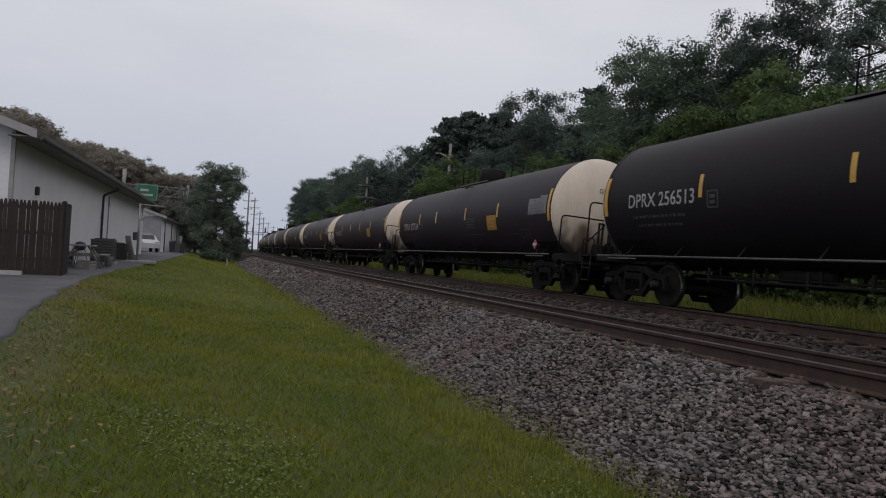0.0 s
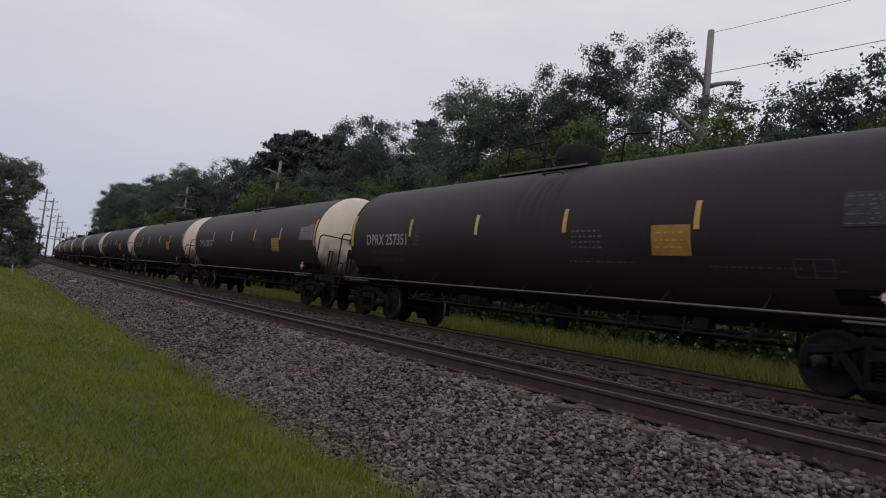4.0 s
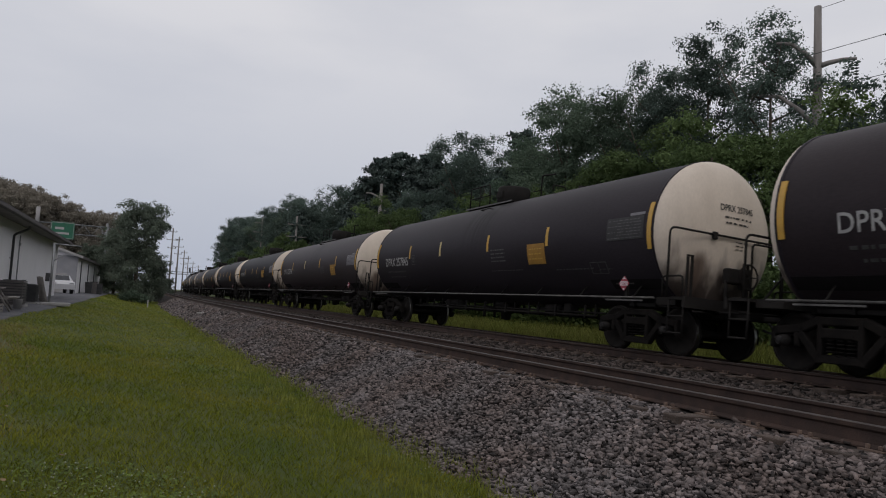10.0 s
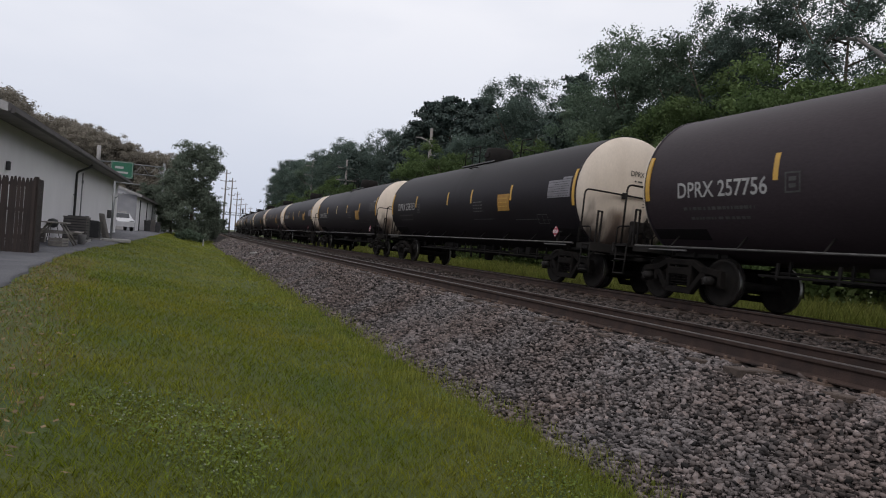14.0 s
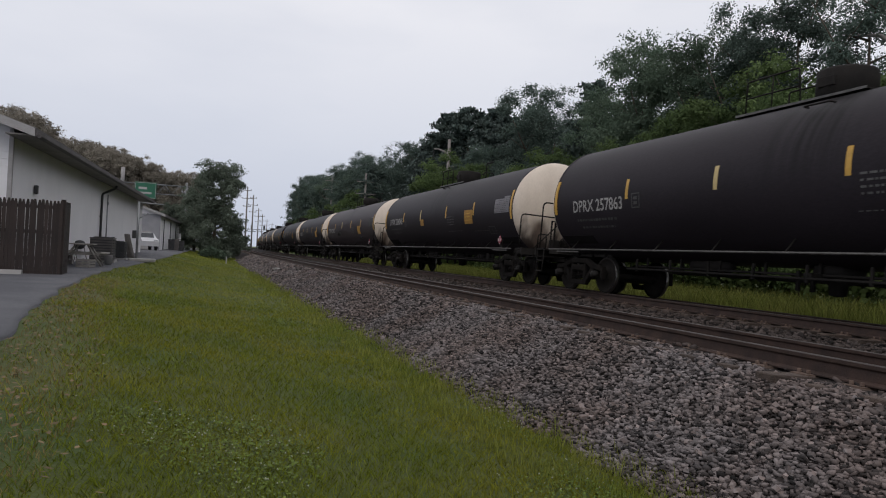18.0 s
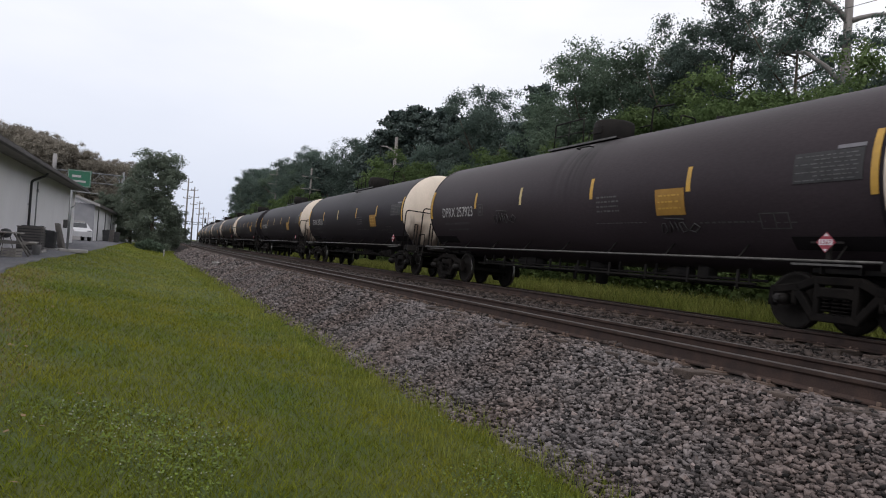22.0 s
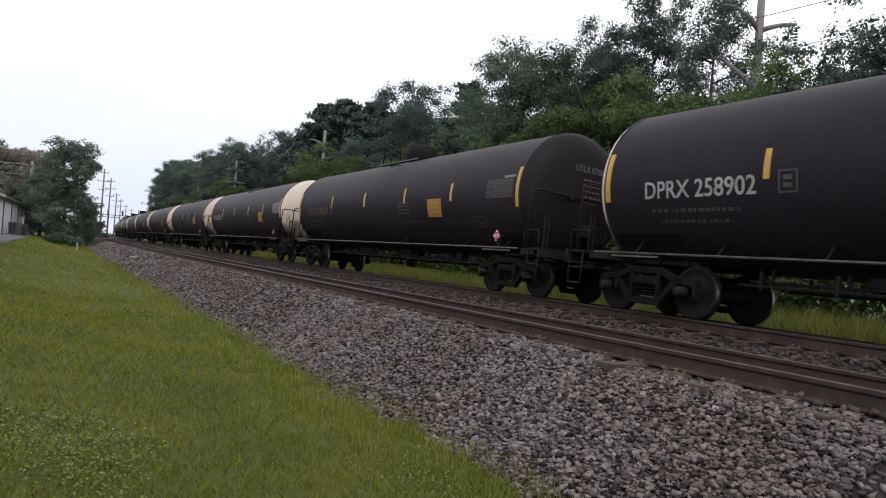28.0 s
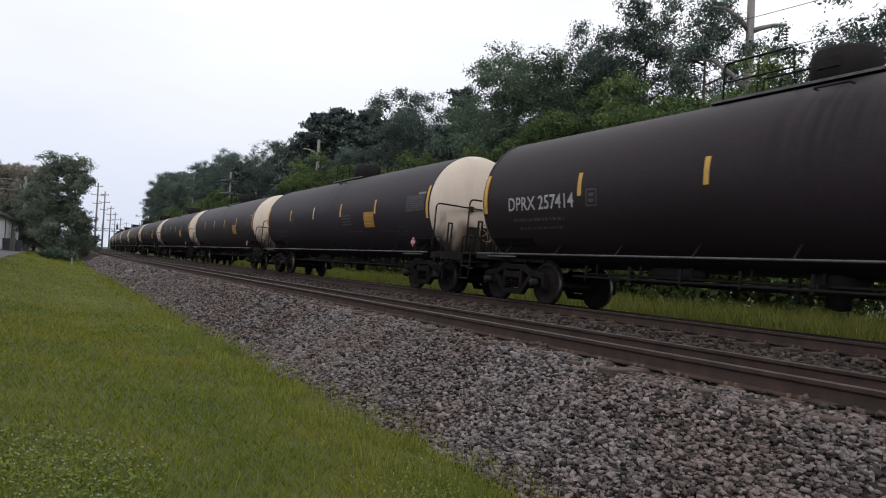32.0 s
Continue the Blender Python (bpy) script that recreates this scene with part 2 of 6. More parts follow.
M_WHEEL = mat("wheel_steel", (0.015, 0.0135, 0.0125), (0.023, 0.020, 0.018), 6.0, 0.85, 0.0, 0.1, 60, 0.3, spec=0.1)
M_TREAD = mat("wheel_tread", (0.36, 0.35, 0.33), (0.28, 0.27, 0.26), 6.0, 0.35, 1.0, 0, 60, 0.1)
# Worn side rail; also the painted sky reflection on the platform edge.
M_RAILWEAR_SHEEN = mat("worn_rail_and_edge_sheen", (0.11, 0.105, 0.10), (0.06, 0.057, 0.055), 5.0, 0.5, 0.3, 0.1, 60, 0.2)
M_RAILPAD = mat("saddle_grey", (0.0125, 0.0105, 0.0115), (0.009, 0.008, 0.0085), 3.0, 0.8, 0, 0.1, 60, 0.3, spec=0.1)

M_YELLOW = mat("reflective_yellow", (0.58, 0.33, 0.05), (0.46, 0.27, 0.05), 5.0, 0.5, 0, 0, 60, 0.15)
M_PALE = mat("reflective_pale", (0.60, 0.47, 0.22), (0.50, 0.38, 0.16), 5.0, 0.5, 0, 0, 60, 0.15)
M_ORANGE = mat("orange_panel", (0.36, 0.19, 0.030), (0.29, 0.15, 0.024), 6.0, 0.6, 0, 0, 60, 0.15)
M_WHITE = mat("lettering_white", (0.42, 0.41, 0.40), (0.28, 0.272, 0.27), 6.0, 0.7, 0, 0, 60, 0.15)
M_GREYINK = mat("lettering_grey", (0.065, 0.063, 0.062), (0.036, 0.035, 0.034), 6.0, 0.7, 0, 0, 60, 0.15)
M_PRINT = mat("small_print_pale", (0.115, 0.112, 0.112), (0.070, 0.068, 0.069), 6.0, 0.7, 0, 0, 60, 0.15)
M_RUSTINK = mat("scrawl_brown", (0.07, 0.04, 0.032), (0.11, 0.07, 0.05), 6.0, 0.7)
M_INK = mat("lettering_black", (0.03, 0.03, 0.03), (0.05, 0.045, 0.04), 6.0, 0.7)
M_GOLDINK = mat("lettering_gold", (0.13, 0.085, 0.05), (0.09, 0.06, 0.036), 6.0, 0.7)
M_RED = mat("placard_red", (0.30, 0.035, 0.055), (0.24, 0.028, 0.045), 6.0, 0.6)
M_PLACARD = mat("placard_white", (0.62, 0.56, 0.58), (0.52, 0.47, 0.49), 6.0, 0.6)
M_DATA = mat("data_panel_dim", (0.034, 0.032, 0.034), (0.024, 0.023, 0.024), 6.0, 0.7)
M_DATA_PALE = mat("data_panel_pale", (0.21, 0.20, 0.22), (0.15, 0.143, 0.155), 3.0, 0.7)
M_STAIN = mat("rust_stain", (0.20, 0.12, 0.075), (0.33, 0.22, 0.15), 4.0, 0.8, stretch=(3, 3, 0.6))
M_RAIL = mat("rail_rust", (0.062, 0.040, 0.033), (0.038, 0.027, 0.024), 5.0, 0.75, 0.0, 0.25, 60, 0.3, spec=0.2)
M_RAILTOP = mat("rail_head_worn", (0.10, 0.088, 0.082), (0.070, 0.060, 0.056), 5.0, 0.5, 0.5, 0, 60, 0.15, spec=0.2)
M_TIE = mat("creosote_tie", (0.052, 0.037, 0.030), (0.085, 0.062, 0.050), 4.0, 0.9, 0, 0.6, 40, 0.35, rand=0.3, stretch=(0.4, 4, 4))
M_PLATE = mat("tie_plate_rust", (0.11, 0.074, 0.058), (0.16, 0.112, 0.088), 6.0, 0.8, 0.2, 0.2, 60, 0.3)
# Oily brown stones, darkened further by the train's shade put into the colour.
M_STONE_SHADED = mat("ballast_stone_oily_shaded", (0.042, 0.032, 0.028), (0.070, 0.056, 0.052), 1.3, 0.85, 0, 0.05, 90, 0.25, island=0.85, spec=0.3)
M_STONE = mat("ballast_stone", (0.098, 0.077, 0.071), (0.104, 0.091, 0.090), 0.9, 0.8, 0, 0.05, 90, 0.25, island=0.97, rand=0.6, spec=0.3, lo=0.40, hi=0.60)
# Bed coloured near black: the shade in the gaps between loose stones.
M_BALLAST_SHADE = mat("ballast_gap_shade", (0.014, 0.011, 0.010), (0.034, 0.028, 0.026), 14.0, 0.95, 0, 0.9, 26, 0.6, spec=0.2)
M_GROUND = mat("turf_ground", (0.038, 0.062, 0.009), (0.066, 0.075, 0.016), 0.9, 0.95, 0, 0.6, 30, 0.4)
M_GRASS = mat("grass_blades", (0.106, 0.140, 0.0100), (0.198, 0.194, 0.0185), 0.5, 0.8, 0, 0, 30, 0.2, island=0.45, spec=0.2)
# Lawn grass again, lightened to stand for light at a grazing view.
M_GRASS_GRAZING = mat("grass_grazing_light", (0.150, 0.185, 0.026), (0.230, 0.235, 0.042), 0.35, 0.8, 0, 0, 30, 0.2, island=0.4, spec=0.2)
M_GRASS_EDGE = mat("edge_grass", (0.155, 0.190, 0.030), (0.225, 0.235, 0.055), 0.9, 0.8, 0, 0, 30, 0.2, island=0.35, spec=0.25)
M_GRASS_TALL = mat("tall_grass", (0.15, 0.175, 0.035), (0.20, 0.205, 0.055), 0.6, 0.8, 0, 0, 30, 0.2, island=0.35, spec=0.25)
M_GRASS_DRY = mat("dry_grass", (0.235, 0.165, 0.070), (0.160, 0.122, 0.048), 0.8, 0.85, 0, 0, 30, 0.2, island=0.35, spec=0.2)
M_CLOVER = mat("clover_flower", (0.30, 0.32, 0.22), (0.24, 0.26, 0.18), 5.0, 0.9)
M_ASPHALT = mat("asphalt", (0.064, 0.065, 0.076), (0.104, 0.104, 0.115), 1.1, 0.85, 0, 0.5, 90, 0.4)
M_BARK = mat("bark", (0.075, 0.058, 0.045), (0.11, 0.09, 0.07), 6.0, 0.95, 0, 0.6, 30, 0.3, stretch=(3, 3, 0.6))
M_CLOVERLEAF = mat("clover_leaf", (0.070, 0.108, 0.014), (0.110, 0.146, 0.022), 0.7, 0.7, 0, 0, 30, 0.2, island=0.35, spec=0.25)
M_LEAF = mat("leaves_green", (0.078, 0.114, 0.080), (0.120, 0.158, 0.112), 0.5, 0.75, 0, 0, 20, 0.2, island=0.2, rand=0.25, spec=0.15)
M_LEAF_LIGHT = mat("leaves_light", (0.078, 0.120, 0.046), (0.118, 0.164, 0.064), 0.5, 0.75, 0, 0, 20, 0.2, island=0.2, rand=0.2, spec=0.15)
M_UNDERGROWTH = mat("undergrowth_leaves", (0.072, 0.106, 0.036), (0.112, 0.142, 0.054), 0.5, 0.85, 0, 0, 20, 0.2, island=0.3, spec=0.1)
M_LEAF_DARK = mat("leaves_dark", (0.076, 0.108, 0.090), (0.114, 0.150, 0.126), 0.5, 0.75, 0, 0, 20, 0.2, island=0.2, rand=0.25, spec=0.15)
# Far leaves: haze is put into the base colour as a paler grey-green.
M_LEAF_FAR_HAZE = mat("leaves_grey_green_haze", (0.104, 0.128, 0.098), (0.146, 0.172, 0.134), 0.5, 0.8, 0, 0, 20, 0.2, island=0.2, rand=0.15, spec=0.1)
M_NEEDLE = mat("pine_needles", (0.046, 0.066, 0.060), (0.070, 0.092, 0.080), 0.8, 0.75, 0, 0, 20, 0.2, island=0.35, rand=0.2, spec=0.2)
# Olive leaf colour, lightened and greyed in place of distance haze.
M_LEAF_HILL_HAZE = mat("leaves_olive_haze", (0.215, 0.192, 0.160), (0.270, 0.246, 0.204), 0.3, 0.8, 0, 0, 20, 0.2, island=0.18, rand=0.15, spec=0.1)


def leafy(m, share):
    """Thin leaves: part of the light passes through them."""
    n, l = m.node_tree.nodes, m.node_tree.links
    p = n["Principled BSDF"]
    tr, mix = n.new("ShaderNodeBsdfTranslucent"), n.new("ShaderNodeMixShader")
    l.new(p.inputs["Base Color"].links[0].from_socket, tr.inputs["Color"])
    mix.inputs[0].default_value = share
    l.new(p.outputs["BSDF"], mix.inputs[1])
    l.new(tr.outputs["BSDF"], mix.inputs[2])
    l.new(mix.outputs["Shader"], n["Material Output"].inputs["Surface"])


for leaf in (M_LEAF, M_LEAF_LIGHT, M_LEAF_DARK, M_LEAF_FAR_HAZE, M_LEAF_HILL_HAZE, M_UNDERGROWTH, M_GRASS_TALL, M_GRASS, M_GRASS_GRAZING, M_GRASS_EDGE):
    leafy(leaf, 0.4)
M_STUCCO = mat("white_wall_paint", (0.75, 0.74, 0.76), (0.70, 0.69, 0.71), 0.8, 0.9, 0, 0.1, 60, 0.05, stretch=(1, 1, 0.6))
M_ROOF = mat("shingle_grey", (0.12, 0.115, 0.115), (0.17, 0.165, 0.16), 3.0, 0.95, 0, 0.4, 50, 0.25, rand=0.2)
M_EAVE = mat("eave_dark_grey", (0.075, 0.068, 0.068), (0.11, 0.10, 0.10), 2.0, 0.8)
M_TRIM = mat("trim_grey", (0.26, 0.25, 0.25), (0.34, 0.33, 0.33), 2.0, 0.7)
M_SOFFIT = mat("soffit_brown_grey", (0.17, 0.155, 0.15), (0.22, 0.20, 0.195), 2.0, 0.8)
M_FENCE = mat("fence_dark_brown", (0.018, 0.0125, 0.0115), (0.034, 0.023, 0.020), 3.0, 0.85, 0, 0.4, 40, 0.3, rand=0.25, stretch=(4, 4, 0.5))
M_DARK = mat("dark_metal", (0.03, 0.03, 0.032), (0.05, 0.05, 0.052), 4.0, 0.6)
M_GREYMETAL = mat("grey_metal", (0.27, 0.28, 0.29), (0.20, 0.205, 0.21), 3.0, 0.5, 0.6, 0.05, 40, 0.15)
M_POLE = mat("weathered_pole", (0.17, 0.155, 0.145), (0.23, 0.21, 0.20), 2.0, 0.8, 0, 0.2, 40, 0.2, stretch=(3, 3, 0.4))
M_GREEN = mat("sign_green", (0.010, 0.115, 0.062), (0.012, 0.095, 0.052), 3.0, 0.5)
M_CONCRETE = mat("concrete", (0.36, 0.35, 0.34), (0.28, 0.27, 0.26), 2.0, 0.9, 0, 0.2, 50, 0.2)
M_CARPAINT = mat("car_white", (0.50, 0.50, 0.52), (0.46, 0.46, 0.48), 2.0, 0.3, 0, 0, 60, 0.02)
M_GLASS = mat("dark_glass", (0.02, 0.022, 0.025), (0.03, 0.03, 0.035), 2.0, 0.08)
M_RUBBER = mat("rubber", (0.02, 0.02, 0.02), (0.03, 0.03, 0.03), 6.0, 0.9)
M_WOODGREY = mat("weathered_wood", (0.20, 0.185, 0.17), (0.28, 0.26, 0.24), 4.0, 0.9, 0, 0.3, 40, 0.25, stretch=(0.5, 4, 4))
M_GREYWALL = mat("grey_wall", (0.27, 0.27, 0.29), (0.22, 0.22, 0.24), 1.2, 0.9)
M_BROWNGREY = mat("brown_grey_metal", (0.10, 0.09, 0.088), (0.14, 0.125, 0.12), 3.0, 0.6)
M_DEADLEAF = mat("dead_leaf", (0.11, 0.070, 0.035), (0.16, 0.11, 0.055), 3.0, 0.9, island=0.4)
M_WIRE = mat("wire", (0.06, 0.06, 0.065), (0.05, 0.05, 0.05), 4.0, 0.6)


# ---- geometry helpers ----
def box(bm, c, s, m=None, bevel=0.0):
    """A box of size s round c, turned by m."""
    t = Matrix.Translation(c) @ (m or Matrix()) @ Matrix.Diagonal((*s, 1))
    r = bmesh.ops.create_cube(bm, size=1.0, matrix=t)
    if bevel:
        edges = {e for v in r["verts"] for e in v.link_edges}
        bmesh.ops.bevel(bm, geom=list(edges), offset=bevel, segments=2, affect="EDGES", profile=0.5)
    return bm


def ring_loft(bm, rings, cap=True, smooth=True):
    """Joins rings of equal count into a skin."""
    vs = [[bm.verts.new(p) for p in r] for r in rings]
    n = len(vs[0])
    for a, b in zip(vs, vs[1:]):
        for i in range(n):
            bm.faces.new((a[i], a[(i + 1) % n], b[(i + 1) % n], b[i])).smooth = smooth
    if cap:
        bm.faces.new(vs[0][::-1])
        bm.faces.new(vs[-1])
    return bm


def tube(bm, pts, r, n=6, cap=True):
    """A round bar through the points; r is one radius or one for each point."""
    pts = [Vector(p) for p in pts]
    rs = r if isinstance(r, (list, tuple)) else [r] * len(pts)
    rings, side = [], None
    for i, p in enumerate(pts):
        d = (pts[min(i + 1, len(pts) - 1)] - pts[max(i - 1, 0)]).normalized()
        if side is None:
            side = d.orthogonal().normalized()
        side = (side - d * side.dot(d)).normalized()
        up = d.cross(side)
        rings.append([p + (side * math.cos(a) + up * math.sin(a)) * rs[i] for a in (2 * math.pi * k / n for k in range(n))])
    return ring_loft(bm, rings, cap)


def bend(pts, radius=0.08, steps=4):
    """Rounds the corners of a line."""
    pts = [Vector(p) for p in pts]
    out = [pts[0]]
    for a, b, c in zip(pts, pts[1:], pts[2:]):
        u, w = (a - b), (c - b)
        k = min(radius, u.length * 0.45, w.length * 0.45)
        p, q = b + u.normalized() * k, b + w.normalized() * k
        out += [p.lerp(b, s).lerp(b.lerp(q, s), s) for s in (j / steps for j in range(steps + 1))]
    return out + [pts[-1]]


def lathe(bm, profile, axis="y", n=24, c=(0, 0, 0), cap=True):
    """Turns (radius, along) pairs round an axis through c."""
    rings = []
    for r, h in profile:
        ring = []
        for k in range(n):
            a = 2 * math.pi * k / n
            u, w = r * math.cos(a), r * math.sin(a)
            ring.append(Vector(c) + Vector({"x": (h, u, w), "y": (u, h, w), "z": (u, w, h)}[axis]))
        rings.append(ring)
    return ring_loft(bm, rings, cap)


def mesh_of(name, bm, material):
    me = bpy.data.meshes.new(name)
    bmesh.ops.recalc_face_normals(bm, faces=bm.faces)
    bm.to_mesh(me)
    bm.free()
    me.materials.append(material)
    return me


def part(name, bm, material, parent, label="", m=None):
    """Links a bmesh or a mesh as one object under a thing or a part."""
    ob = new(name, mesh_of(name, bm, material) if isinstance(bm, bmesh.types.BMesh) else bm)
    ob.parent = parent
    if m is not None:
        ob.matrix_basis = m
    if label:
        tagged(ob, label)
    return ob


def thing(name, label, category, m=None, group="", kind=""):
    ob = new(name)
    ob.empty_display_size = 0.2
    if m is not None:
        ob.matrix_basis = m
    return tagged(ob, label, category, group, kind)


def single(name, bm, material, label, category, group="", kind="", m=None):
    ob = new(name, mesh_of(name, bm, material) if isinstance(bm, bmesh.types.BMesh) else bm)
    if m is not None:
        ob.matrix_basis = m
    return tagged(ob, label, category, group, kind)


def raw_mesh(name, verts, faces, material):
    """A mesh from numpy arrays of corners and of equal-sized faces."""
    me = bpy.data.meshes.new(name)
    k = faces.shape[1]
    me.vertices.add(len(verts))
    me.vertices.foreach_set("co", np.ascontiguousarray(verts, dtype=np.float32).ravel())
    me.loops.add(faces.size)
    me.loops.foreach_set("vertex_index", np.ascontiguousarray(faces, dtype=np.int32).ravel())
    me.polygons.add(len(faces))
    me.polygons.foreach_set("loop_start", np.arange(0, faces.size, k, dtype=np.int32))
    me.update(calc_edges=True)
    me.materials.append(material)
    return me


# ---- the line of the railway: straight, then a wide bend to the right ----
RAIL_Z, CANT, CURVE, CURVE_AT = 0.766, 0.075, 0.00042, 28.8
LEAN = math.asin(CANT / 1.51)
NEAR_X, FAR_X = 6.17, 10.49


def along(x, s, z=0.0):
    """The place x to the right of the camera's line and s metres along the railway, and the line's turn there."""
    u = CURVE * max(s - CURVE_AT, 0.0)
    return Vector((x + (1 / CURVE - x) * (1 - math.cos(u)), min(s, CURVE_AT) + (1 / CURVE - x) * math.sin(u), z)), -u


def on_track(x, s, dz=0.0):
    """A pose on the canted track whose middle lies x from the camera, at the height of the rail heads."""
    p, turn = along(x, s, RAIL_Z + CANT / 2 + dz)
    return Matrix.Translation(p) @ Matrix.Rotation(turn, 4, "Z") @ Matrix.Rotation(LEAN, 4, "Y")


def ground_z(x, y):
    """The lawn falls from the yard down to the foot of the ballast, and lies level behind the tracks."""
    if x > 13.0:
        return 0.30 + 0.012 * (x - 13.0)
    t = min(max((3.9 - min(x, 0.0)) / 7.4, 0.0), 1.0)
    rise = 0.25 * min(max((y - 18.0) / 35.0, 0.0), 1.0)
    u = 1.0 - min(max(x / 3.4, 0.0), 1.0)
    return -0.36 + (0.91 + rise) * (t * t * (3 - 2 * t)) - (0.28 + 0.54 * rise) * (1.0 - u * u)


# ---- ground, ballast, tracks ----
def sheet(name, xs, ss, height, material, label, category, smooth=True):
    """One sheet over the lines xs across and ss along the railway."""
    verts = np.array([along(x, s, height(x, s)) [0] for s in ss for x in xs])
    nx, ns = len(xs), len(ss)
    i = (np.arange(ns - 1)[:, None] * nx + np.arange(nx - 1)[None, :]).ravel()
    me = raw_mesh(name, verts, np.stack([i, i + 1, i + nx + 1, i + nx], 1), material)
    if smooth:
        me.polygons.foreach_set("use_smooth", [True] * len(me.polygons))
    return tagged(new(name, me), label, category, kind="structure")


def lumps(x, s, amount, size):
    return amount * noise.noise(Vector((x / size, s / size, 0.3)))


def lawn_height(x, s):
    return ground_z(x, s) + (lumps(x, s, 0.035, 1.7) if -3.2 < x < 14 else 0.0)


S_NEAR = [-60, -30, -15, -8, -4, -2] + [k * 0.5 for k in range(0, 61)] + [32 + 3 * k for k in range(30)] + [125, 140, 160, 190, 230, 280, 340, 420, 520, 700, 1000, 1500]
X_ALL = [-900, -400, -200, -120, -80, -50, -30, -20, -14, -10, -8, -6, -5, -4.4] + [-4 + 0.4 * k for k in range(21)] + [4.4, 5, 8, 12, 12.6, 13, 13.6, 14.5, 16, 18, 20, 24, 30, 40, 60, 90, 140, 220, 400, 900]
ground = sheet("ground", X_ALL, S_NEAR, lawn_height, M_GROUND, "green turf falling gently from the yard to the railway", "ground")


def ballast_z(x, s):
    """The stone bed: a foot on the lawn, a shoulder, a flat top under both tracks, a slope behind."""
    prof = [(2.6, -0.52), (2.9, -0.31), (3.2, -0.15), (3.9, 0.17), (4.5, 0.480), (4.75, 0.590), (5.0, 0.638), (5.35, 0.650), (5.55, 0.62), (6.1, 0.57), (7.6, 0.53), (8.3, 0.56), (9.1, 0.60), (11.9, 0.54), (12.3, 0.48), (13.2, 0.20)]
    for (a, za), (b, zb) in zip(prof, prof[1:]):
        if a <= x <= b:
            return za + (zb - za) * (x - a) / (b - a)
    return -0.6


def edge_waver(s):
    """How far the foot of the stones lies out from its mean line."""
    return float(np.interp(s, (4.0, 4.7, 5.8, 7.0, 9.3, 11.8, 17.0, 31.0), (0.0, 0.0, 0.10, 0.05, -0.10, 0.03, -0.06, -0.02))) + 0.06 * noise.noise(Vector((7.2, s * 1.7, 1.0)))


def bed_z(x, s):
    return ballast_z(x, s) + lumps(x, s, 0.045, 0.45) - (edge_waver(s) * 0.5 * min(1.0, (3.6 - x) / 0.3) if x < 3.6 else 0)


X_BED = [2.6, 2.75, 2.9, 3.05, 3.2, 3.4, 3.6, 3.8, 4.0, 4.2, 4.4, 4.6, 4.75, 5.0, 5.4, 6.1, 6.9, 7.6, 8.0, 8.3, 8.7, 9.1, 9.8, 10.5, 11.2, 11.9, 12.3, 12.7, 13.2]
S_BED = [-60, -30, -15, -8, -4] + [-2 + 0.25 * k for k in range(120)] + [28 + k for k in range(60)] + [90 + 10 * k for k in range(20)] + [320, 400, 500, 700]
ballast = sheet("ballast", X_BED, S_BED, bed_z, M_BALLAST_SHADE,
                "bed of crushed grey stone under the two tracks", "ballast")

rng = np.random.default_rng(5)


def stones(count, x0, x1, s0, s1, size, power=1.0):
    """Corners and faces of angular stones strewn on the bed; power above 1 crowds them towards s0."""
    x = rng.uniform(x0, x1, count)
    s = s0 + (s1 - s0) * rng.uniform(0, 1, count) ** power
    base = np.array([[sx, sy, sz] for sz in (-1, 1) for sy in (-1, 1) for sx in (-1, 1)], float)
    c = base[None] * (0.55 + 0.45 * rng.uniform(0, 1, (count, 8, 3)))
    c *= (size * rng.uniform(0.5, 1.35, count))[:, None, None] * rng.uniform(0.65, 1.2, (count, 1, 3)) * np.array([1.25, 0.92, 0.56]) * 0.5
    yaw, tilt, way = rng.uniform(0, 6.283, count) / 2, rng.normal(0, 0.42, count) / 2, rng.uniform(0, 6.283, count)
    q = np.stack([np.cos(tilt) * np.cos(yaw), np.sin(tilt) * np.cos(way), np.sin(tilt) * np.sin(way), np.cos(tilt) * np.sin(yaw)], 1)
    q /= np.linalg.norm(q, axis=1)[:, None]
    w, a, b, d = q.T
    rot = np.stack([1 - 2 * (b * b + d * d), 2 * (a * b - w * d), 2 * (a * d + w * b), 2 * (a * b + w * d), 1 - 2 * (a * a + d * d), 2 * (b * d - w * a),
                    2 * (a * d - w * b), 2 * (b * d + w * a), 1 - 2 * (a * a + b * b)], 1).reshape(-1, 3, 3)
    c = np.einsum("nij,nkj->nki", rot, c)
    place = np.array([along(xx, ss, bed_z(xx, ss) + rng.uniform(-0.040, 0.030)) [0] for xx, ss in zip(x, s)])
    c += place[:, None]
    f = np.array([[0, 2, 3, 1], [4, 5, 7, 6], [0, 1, 5, 4], [2, 6, 7, 3], [0, 4, 6, 2], [1, 3, 7, 5]])
    faces = (np.arange(count)[:, None, None] * 8 + f[None]).reshape(-1, 4)
    return c.reshape(-1, 3), faces


def strew(label, beds, material):
    vs, fs, n = [], [], 0
    for bed in beds:
        v, f = stones(*bed)
        vs.append(v)
        fs.append(f + n)
        n += len(v)
    ob = new("ballast_stones", raw_mesh("ballast_stones", np.concatenate(vs), np.concatenate(fs), material))
    ob.parent = ballast
    return tagged(ob, label, kind="stuff")


